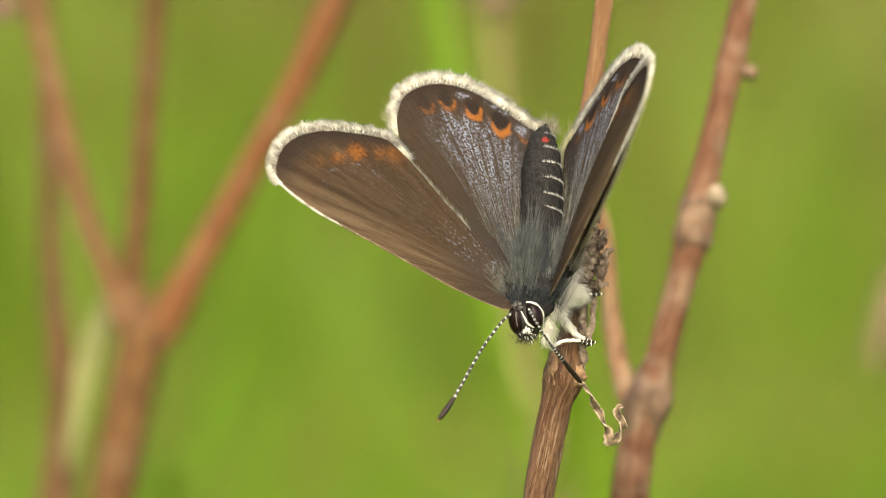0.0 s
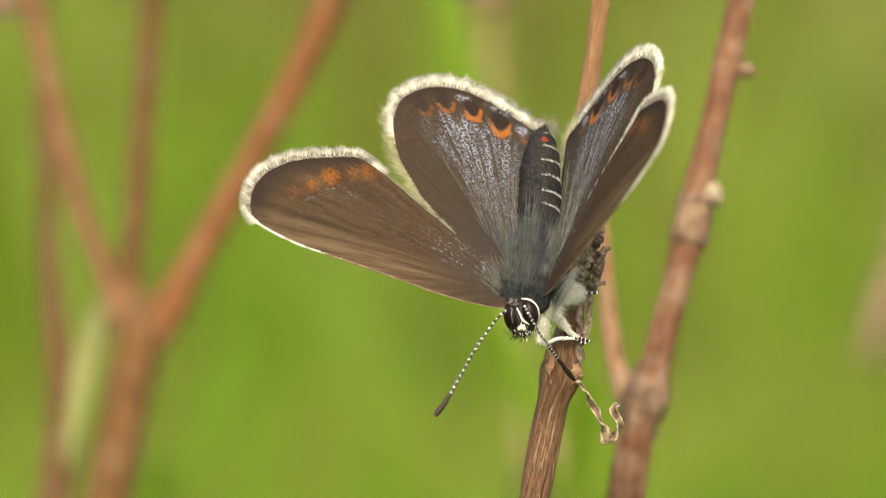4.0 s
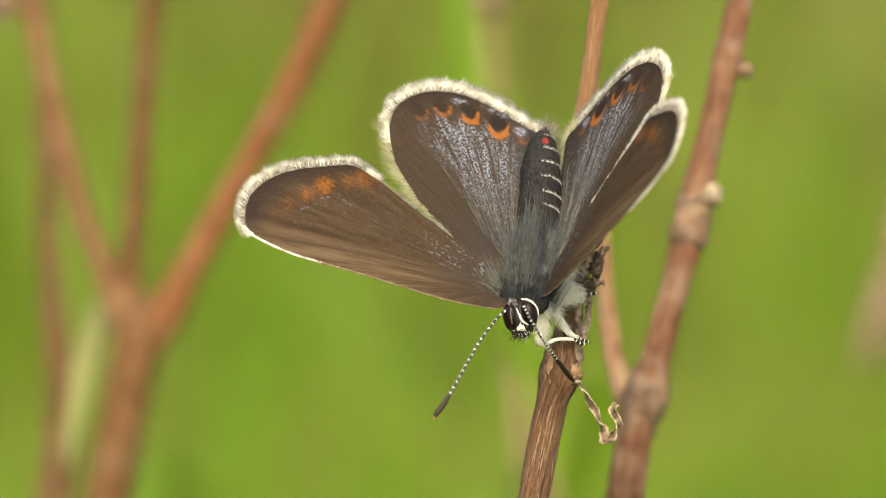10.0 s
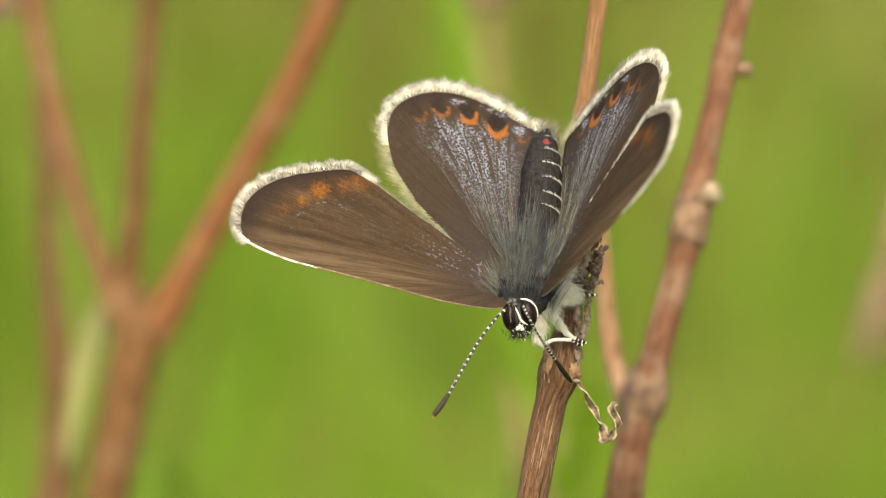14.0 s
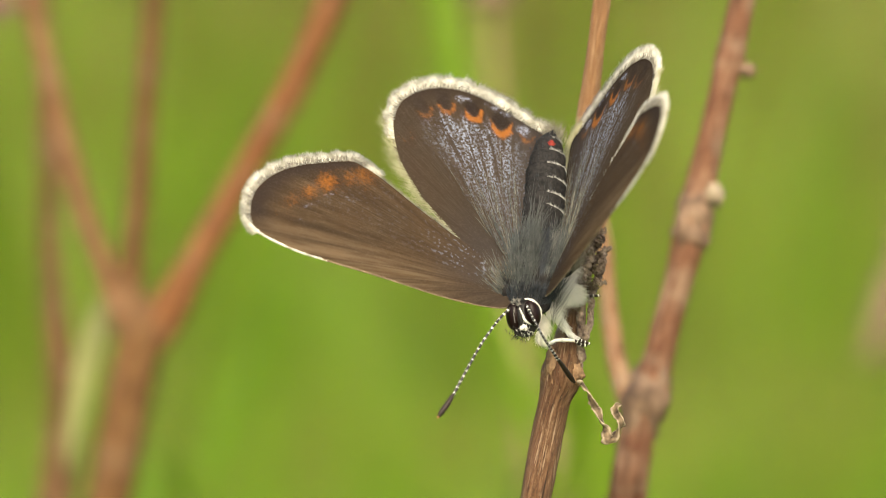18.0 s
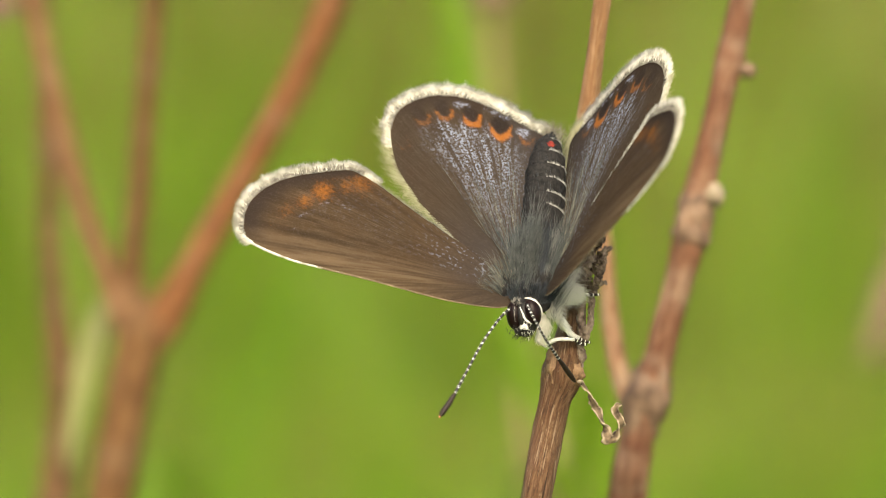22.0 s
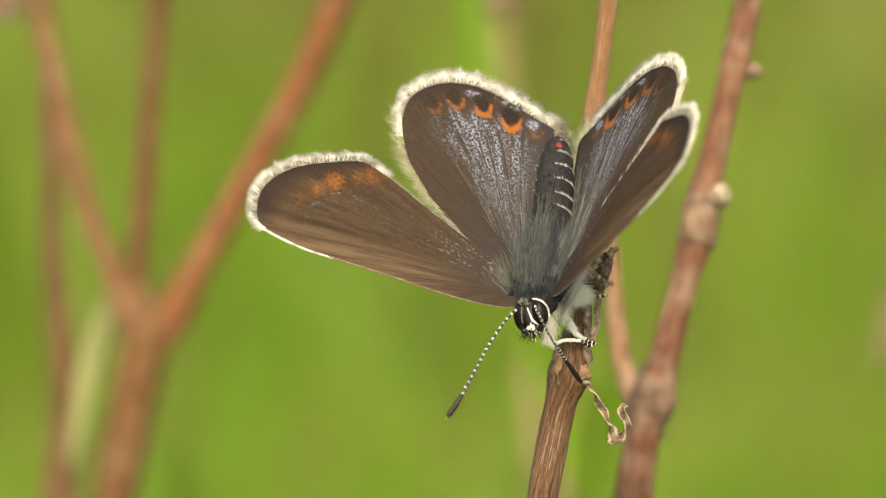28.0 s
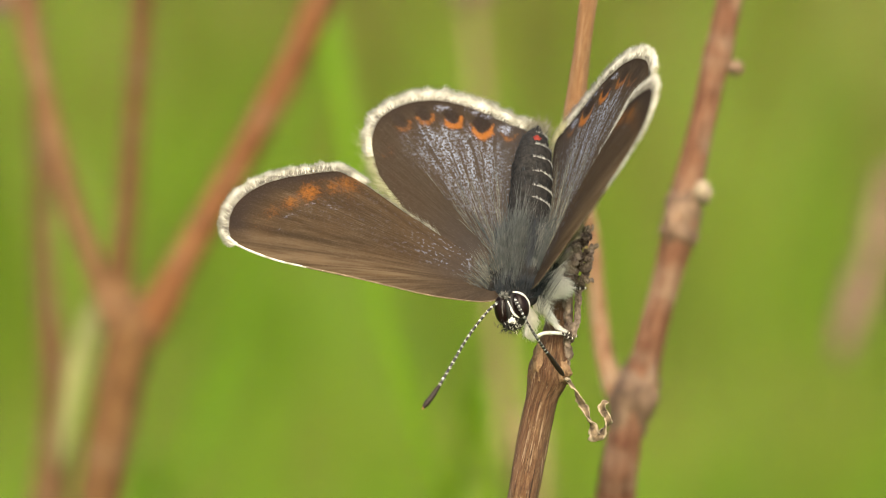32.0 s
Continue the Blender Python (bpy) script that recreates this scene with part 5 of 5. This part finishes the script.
# ---- what moves ----
def motions():
    def carried(dx, dz, turn):
        return LEAN @ Matrix.Translation((HEAD + Vector((dx, 0, dz))) * MM) @ Matrix.Rotation(radians(turn), 4, "Y")

    def wing_rows(key, rows):
        walk(wings[key], [(t, wing_pose(key, lift, sweep, twist)) for t, lift, sweep, twist in rows])

    def sway(root, rows, much, depth):
        b = Vector(root["base"])
        f = (1 + depth * MM / DIST) * much * MM
        walk(root, [(t, Matrix.Translation(b + Vector((0, 0, dz * f))) @ Matrix.Rotation(dx * f / 0.4, 4, "Y")) for t, dx, dz in rows])

    # side, up, turn of the butterfly on its twig
    perch = [
        (0, 0.285, -0.128, -2.193), (1.5, 0.204, -0.089, -1.601), (2, 0.165, -0.047, -1.003), (2.5, 0.165, -0.047, -1.304), (3, 0.126, -0.047, -0.72), (3.5, 0.126, -0.008, -0.703),
        (5.5, -0.395, 0.031, -0.704), (6, -0.316, -0.008, -0.439), (6.5, -0.356, 0.031, -0.42), (7.5, -0.076, -0.008, -0.096), (8.5, 0.044, -0.008, -0.4), (10.5, 0.005, -0.008, -0.115),
        (11, 0.165, -0.167, 0.144), (12, -0.076, -0.008, 0.188), (12.5, -0.034, -0.008, 0.169), (13, -0.076, -0.008, 0.188), (13.5, -0.235, 0.031, 0.496), (14, -0.076, -0.008, 0.801),
        (16.5, 0.086, -0.047, 0.782), (17, 0.044, -0.008, 0.826), (17.5, 0.126, -0.008, 1.094), (18, 0.086, -0.008, 1.381), (18.5, -0.034, 0.031, 1.094), (19.5, -0.034, 0.031, 0.807),
        (20.5, -0.034, 0.073, 1.123), (21.5, 0.086, 0.031, 1.409), (22.5, 0.086, 0.031, 1.121), (23, 0.044, 0.073, 1.459), (24, 0.126, 0.031, 1.716), (25, 0.165, 0.031, 1.459),
        (25.5, 0.044, 0.073, 1.748), (27.5, 0.126, 0.073, 1.15), (28, 0.405, -0.008, 1.748), (29, 0.165, 0.031, 1.428), (29.5, 0.204, 0.073, 1.8), (30, -0.314, 0.105, 1.08),
        (30.5, -0.476, 0.272, 1.778), (31, -0.554, 0.353, 1.47), (31.5, -0.716, 0.311, 1.14), (32, -0.515, 0.311, 0.86),
    ]
    walk(butterfly, [(t, carried(dx, dz, turn)) for t, dx, dz, turn in perch])
    # how far the abdomen is raised, the head put aside and the feeler turned: seconds, degrees, millimetres, degrees
    poise = [
        (0, 9.3, -0.13, 2), (1, 8, -0.13, 2), (2, 7.5, -0.08, 1.2), (3, 6.6, -0.1, 0.7), (3.5, 5.8, -0.1, 0.2), (5.5, 5.8, -0.1, 0.5), (6.5, 5.8, -0.08, 0.6), (7.5, 4.6, -0.08, 0.4), (8.5, 4.2, -0.1, 0), (10, 4.2, -0.1, -0.3), (11, 5, -0.08, -1.3), (12, 4.6, -0.05, -1.2),
        (13, 3.4, -0.03, -0.8), (14.5, 3.4, -0.05, -1.5), (16.5, 3.4, -0.05, -2.2), (17.5, 2.3, -0.03, -2.5), (19, 2, -0.03, -2.1), (20.5, 1, -0.03, -2.5), (23, 0, 0, -2.8), (25.5, 0, 0, -2.7), (29.5, 0, 0, -3.6), (30, 0, 0.03, -1.3), (31, 0, 0.03, -0.7), (31.5, 0, 0, 0.9), (32, 0, 0.03, -0.2),
    ]
    waist, socket = bp(4.29, 0.29, 2.0), bp(3.06, -2.75, -1.0)

    def raised(up):
        return Matrix.Translation(waist) @ Matrix.Rotation(radians(up), 4, "X") @ Matrix.Translation(-waist)

    def nod(aside, turn):
        return Matrix.Translation(Vector((aside * MM, 0, 0)) + socket) @ Matrix.Rotation(radians(turn), 4, "Y") @ Matrix.Translation(-socket)

    walk(limbs["abdomen"], [(t, raised(up)) for t, up, aside, turn in poise])
    walk(limbs["head"], [(t, nod(aside, 0)) for t, up, aside, turn in poise])
    walk(limbs["antenna"], [(t, nod(aside, turn)) for t, up, aside, turn in poise])
    walk(limbs["antenna_2"], [(t, nod(aside, 0)) for t, up, aside, turn in poise])
    ups = [(t, up) for t, up, aside, turn in poise]
    walk(mite, [(t, carried(dx, dz, turn) @ raised(float(np.interp(t, *zip(*ups)))) @ Matrix.Translation(MITE)) for t, dx, dz, turn in perch])
    wing_rows("lf", [
        (0, 158.5, 8.9, -0.1), (0.5, 163.1, 7.3, -0.1), (1, 164.9, 6.7, 0), (1.5, 163.7, 6.4, 0), (2, 164, 4.6, 0.1), (2.5, 168.6, 4.3, -0.1),
        (3, 168.4, 2.7, 0.1), (3.5, 167.8, 1.8, 0.2), (5.5, 165.4, 0.2, 0.3), (6, 160.7, 0.1, 0.5), (6.5, 170.3, 1.4, -0.1), (7, 171, 1.1, -0.2),
        (7.5, 172.6, 0.8, -0.3), (8, 172.1, 0.7, -0.2), (8.5, 169.9, 0.1, 0.1), (9, 170.6, -0.1, 0.1), (9.5, 171.1, 0.2, 0.1), (10, 170.6, -0.1, 0.1),
        (10.5, 170.6, -0.2, 0.2), (11, 159.4, -3.8, 1.4), (11.5, 161.5, -3.2, 1.2), (12, 170.4, -0.9, 0.6), (12.5, 175, -1.1, -0.3), (13, 174.8, -0.7, -0.2),
        (13.5, 175, -1, -0.2), (14, 173.3, -1.6, 0.1), (14.5, 175.3, -0.8, -0.2), (16.5, 173.2, -1.6, 0.1), (17, 179.2, -2.8, -0.9), (17.5, 173.9, -1.6, -0.4),
        (18, 167, -3.8, 0.2), (18.5, 174.7, -1.3, -0.2), (19, 175.4, -1.4, -0.5), (19.5, 175, -1.6, -0.6), (20, 175.2, -1.9, -0.6), (20.5, 176.4, -1.7, -0.5),
        (21, 176, -2.1, -0.7), (21.5, 174.3, -1.4, -0.3), (22, 173.9, -2.2, -0.4), (22.5, 177, -2.5, -0.6), (23, 176.2, -1.6, -0.6), (23.5, 172.6, -2.4, -0.1),
        (24, 175.4, -1.7, -0.4), (24.5, 173, -2.3, -0.5), (25, 177.5, -2.2, -0.8), (25.5, 174.1, -1.8, -0.2), (27.5, 176.1, -3.4, -1.5), (28, 169, -2.2, -0.9),
        (28.5, 170.7, -2.6, -1), (29, 174.3, -3.5, -1.6), (29.5, 175.1, -3.3, -1.3), (30, 160.8, -1.9, -1.6), (30.5, 159.9, -2.3, -1.4), (31, 172, 1.1, -1.8),
        (31.5, 170.4, 1, -1.3), (32, 178.1, -0.8, -1.6),
    ])
    wing_rows("lh", [
        (0, 160.9, -0.4, 1.2), (0.5, 164.9, 0.6, 1), (1, 165.9, 0.5, 0.7), (1.5, 163.8, 0.1, 0.8), (2, 165.3, 0.4, 0.5), (2.5, 170.6, 1.1, -0.1),
        (3, 169.8, 0.9, 0.4), (3.5, 167.5, 1.1, -0.1), (5.5, 167, -0.2, 1.4), (6, 161.8, -1.1, 2.4), (6.5, 170.7, 0.4, 1.1), (7, 173.2, 0.9, 0),
        (7.5, 174.4, 0.3, -0.3), (8, 172.9, 0.1, -0.3), (8.5, 171.2, 0.2, -0.2), (9, 170.9, 0.1, 0), (9.5, 170.9, -0.2, 0), (10, 171.1, -0.1, -0.3),
        (10.5, 169.5, -0.2, 0.1), (11, 157.5, -2.8, 3.1), (11.5, 160.1, -2.6, 2.2), (12, 169.3, -0.9, 0.7), (12.5, 176, -0.5, -0.5), (13, 175.2, -0.4, -0.1),
        (13.5, 175.1, -0.6, -0.6), (14, 173.9, -1, 0.1), (14.5, 175.5, -0.7, -0.6), (16.5, 172.7, -1.1, 0.3), (17, 182.7, -1.1, -1.1), (17.5, 176, -1, -0.6),
        (18, 169.9, -1.4, -0.3), (18.5, 175.4, -0.9, -1), (19, 176.5, -0.8, -1.1), (19.5, 177.4, -0.6, -0.8), (20, 176.9, -1, -1.1), (20.5, 178.6, -0.8, -1.5),
        (21, 178.8, -0.9, -1.4), (21.5, 173.9, -1, -1.2), (22, 175.6, -1.1, -1.4), (22.5, 181.1, -0.8, -1.3), (23, 178.5, -0.7, -1.6), (23.5, 173.4, -1.2, -1.1),
        (24, 176.5, -1.1, -1.2), (24.5, 175.9, -1.1, -1.2), (25, 181.6, -0.4, -1.3), (25.5, 175.1, -0.6, -0.8), (27.5, 182.8, -0.1, -1.5), (28, 171.3, -1.6, 3),
        (28.5, 172.7, -1.6, 0.2), (29, 180.1, -0.9, -1.1), (29.5, 180.7, -0.8, -0.1), (30, 168.5, -2.35, 0.8), (30.5, 165.6, -5.25, -0.6), (31, 175.4, -3.35, -2.2),
        (31.5, 173.2, -3.25, -1.4), (32, 182.4, -2.45, -2.3),
    ])
    wing_rows("rf", [
        (0, 75.8, 9, -7.5), (0.5, 71.9, 2.6, -7), (1, 72.2, 0.4, -7), (1.5, 75.2, 0.1, -7), (2, 75.2, 0, -7), (2.5, 70.6, -2, -7),
        (3, 72.2, -2.3, -7), (3.5, 71.8, -2.4, -7), (5.5, 75.7, -3, -7), (6, 81.6, -3.1, -7), (6.5, 76.1, -3.7, -7), (7, 72.4, -3.8, -7),
        (7.5, 69.8, -3.7, -7), (8, 69.3, -4.2, -7), (8.5, 69.7, -4.4, -7), (9, 69.7, -4.4, -7), (9.5, 69.7, -4.4, -7), (10, 69.5, -4.5, -7),
        (10.5, 69.3, -5.1, -7), (11, 74, -5.2, -7), (11.5, 75.3, -4.8, -7), (12, 73.3, -5.5, -7), (12.5, 69.1, -5.2, -7), (13, 69.6, -5.2, -7),
        (13.5, 73.3, -5.2, -7), (14, 71.4, -5.2, -7), (14.5, 69.6, -5.2, -7), (16.5, 70.4, -4.2, -7), (17, 67.2, -5.1, -7), (17.5, 72.7, -4.4, -7),
        (18, 75, -4.3, -7), (18.5, 72.1, -4.4, -7), (19, 71.4, -4.5, -7), (19.5, 71.5, -4.5, -7), (20, 71.9, -4.5, -7), (20.5, 71, -4.7, -7),
        (21, 71.4, -4.7, -7), (21.5, 70.6, -4.6, -7), (22, 71.6, -4.6, -7), (22.5, 69.6, -4.8, -7), (23, 71, -4.5, -7), (23.5, 70.7, -4.4, -7),
        (24, 70.1, -4.5, -7), (24.5, 69.9, -4.8, -7), (25, 68.9, -5, -7), (25.5, 73, -4.3, -7), (27.5, 68, -5.3, -7), (28, 70.3, -4.8, -7),
        (28.5, 69.5, -4.7, -7), (29, 68.1, -5.1, -7), (29.5, 72.2, -5.1, -7), (29.6, 69.3, -4.5, -7), (29.7, 71.7, -4.3, -7), (29.8, 76.7, -2.9, -7),
        (29.9, 71.8, -3.1, -7), (30, 104.6, -3.1, -14), (30.1, 92.8, 3.8, -7), (30.2, 83, 3.6, -7), (30.3, 88.3, 5, -7), (30.4, 90.5, 4.2, -7),
        (30.5, 90.3, 3.8, -7), (30.6, 89.5, 3.9, -7), (30.8, 85, 4.2, -3), (31, 81.2, 5, -5.5), (31.2, 85, 4, -3), (31.4, 87.6, 4.4, -7),
        (31.5, 85.5, 4.7, -7), (31.6, 85, 4.4, -7), (31.8, 80.7, 3.3, -7), (32, 74, -0.3, -8.5),
    ])
    wing_rows("rh", [
        (0, 65.9, 2.4, -2.2), (0.5, 61.9, -1.9, -0.9), (1, 63.9, -3.4, -1), (1.5, 67.2, -1.6, -0.8), (2, 66.2, 0.1, -0.8), (2.5, 60.6, -1.5, -1.1),
        (3, 62.6, -0.6, -0.9), (3.5, 62.7, -1.5, -1), (5.5, 69.5, -0.2, -0.3), (6, 77.4, 0.5, 0.6), (6.5, 69.5, 0.8, -0.1), (7, 63.1, 0, -0.7),
        (7.5, 60.7, -1.5, -0.8), (8, 59.7, -1.5, -0.9), (8.5, 59.9, -1.4, -0.9), (9, 59.7, -0.7, -0.9), (9.5, 59.6, -1, -1), (10, 59.6, -1.8, -1),
        (10.5, 59.3, -1.4, -0.9), (11, 66.4, 0, -0.2), (11.5, 66.3, -0.8, -0.5), (12, 64.6, 0.8, -0.4), (12.5, 58.9, -1, -0.8), (13, 59.4, -1.1, -0.9),
        (13.5, 63.1, -0.9, -0.7), (14, 61.2, -0.8, -0.7), (14.5, 59.4, -1.6, -0.9), (16.5, 61.6, -1.1, -0.9), (17, 57.1, -1.9, -1.2), (17.5, 63.4, 0.5, -0.8),
        (18, 66.5, -0.2, -0.7), (18.5, 62.8, -0.4, -0.8), (19, 62, -0.5, -0.9), (19.5, 61.6, -0.7, -0.9), (20, 62.6, -0.9, -0.9), (20.5, 60.9, -0.8, -1),
        (21, 61.2, -1, -1), (21.5, 60.6, -1.1, -1), (22, 61.7, -0.6, -0.9), (22.5, 59.5, -0.9, -1), (23, 60.5, -0.5, -1), (23.5, 60.6, -1.1, -1),
        (24, 59.6, -0.7, -1), (24.5, 59.6, -0.6, -0.9), (25, 59, -1.2, -1.1), (25.5, 63.3, -0.2, -0.8), (27.5, 56.8, -1.3, -1.1), (28, 60, -0.8, -1.1),
        (28.5, 58.8, -1.3, -1.1), (29, 58, -1.5, -1.1), (29.5, 64.8, 0.8, -0.5), (29.6, 59.9, 0, -0.9), (29.7, 62.8, 0.6, -0.9), (29.8, 72.9, 1.2, -0.9),
        (29.9, 61.9, 0.8, -0.9), (30, 102.2, -6.5, -0.5), (30.1, 91.2, 2.7, -0.9), (30.2, 77.1, 2, -0.9), (30.3, 86, 2.2, -0.9), (30.4, 89.6, 0.7, -0.9),
        (30.5, 88.7, -0.2, -0.9), (30.6, 87.7, -0.1, -0.9), (30.8, 81.5, -1.5, 0), (31, 74.8, 2.5, 0.1), (31.2, 79.8, -1, 0), (31.4, 84.4, -4.2, -0.9),
        (31.5, 80.9, -3.7, -0.9), (31.6, 80.1, -2.3, -0.9), (31.8, 73.9, -2.8, -0.9), (32, 61.5, 2.5, -2.5),
    ])
    # the wind in the stalks
    wind = [
        (0, 0.201, -0.078), (2, 0.12, -0.078), (3.5, 0.12, -0.039), (5.5, -0.361, 0.081), (6, -0.319, 0.081), (6.5, -0.361, 0.081),
        (7.5, -0.081, -0), (8, 0, -0), (10, 0, -0), (10.5, 0, -0), (11, 0.081, 0.042), (11.5, -0.039, 0.042),
        (12.5, 0, -0), (13, -0.039, -0), (13.5, -0.199, 0.081), (14, -0.039, 0.042), (16.5, 0.081, -0), (17, 0.081, -0),
        (17.5, 0.16, -0), (18.5, 0.039, -0), (20.5, 0, 0.042), (21.5, 0.12, -0), (23.5, 0.12, -0), (25, 0.201, -0),
        (25.5, 0.081, 0.042), (27.5, 0.16, -0), (28, 0.4, -0.039), (28.5, 0.241, -0), (29, 0.201, -0), (29.5, 0.322, -0.039),
        (30, 0, 0.042), (30.5, -0.4, 0.081), (31, -0.481, 0.12), (31.5, -0.641, 0.162), (32, -0.481, 0.12),
    ]
    sway(near_plant, wind, 1.0, 10)
    sway(left_plant, wind, 0.85, 70)
    sway(far_plant, wind, 0.62, 60)
    sway(back["pink"], wind, 2.8, 170)
    sway(back["straw"], wind, 1.5, 150)
    sway(back["pale"], [(0, 0, 0), (3.5, -0.3, 0), (9, 1.2, 0), (16, 0.4, 0), (24, 1.6, 0), (28, 1.0, 0), (31, -0.6, 0), (32, -0.5, 0)], 1.0, 190)
    sway(back["gust"], [(0, 9, 0), (10.8, 9, 0), (11.0, 7.2, 0), (11.2, 8.5, 0), (11.85, 7.5, 0), (12.0, -0.9, 0), (12.15, 7.5, 0), (12.6, 9, 0), (32, 9, 0)], 1.0, 60)
    sway(back["blade"], [(0, -0.8, 0), (3, 0.0, 0), (6, -1.2, 0), (9, 0.3, 0), (13, 0.1, 0), (17, -0.6, 0), (19, -0.4, 0), (21, -0.3, 0), (24, 0.6, 0), (28, 0.9, 0), (29, 0.0, 0), (30, -3.2, 0), (31, -6.1, 0), (31.5, -6.3, 0), (32, -5.9, 0)], 1.0, 110)


motions()
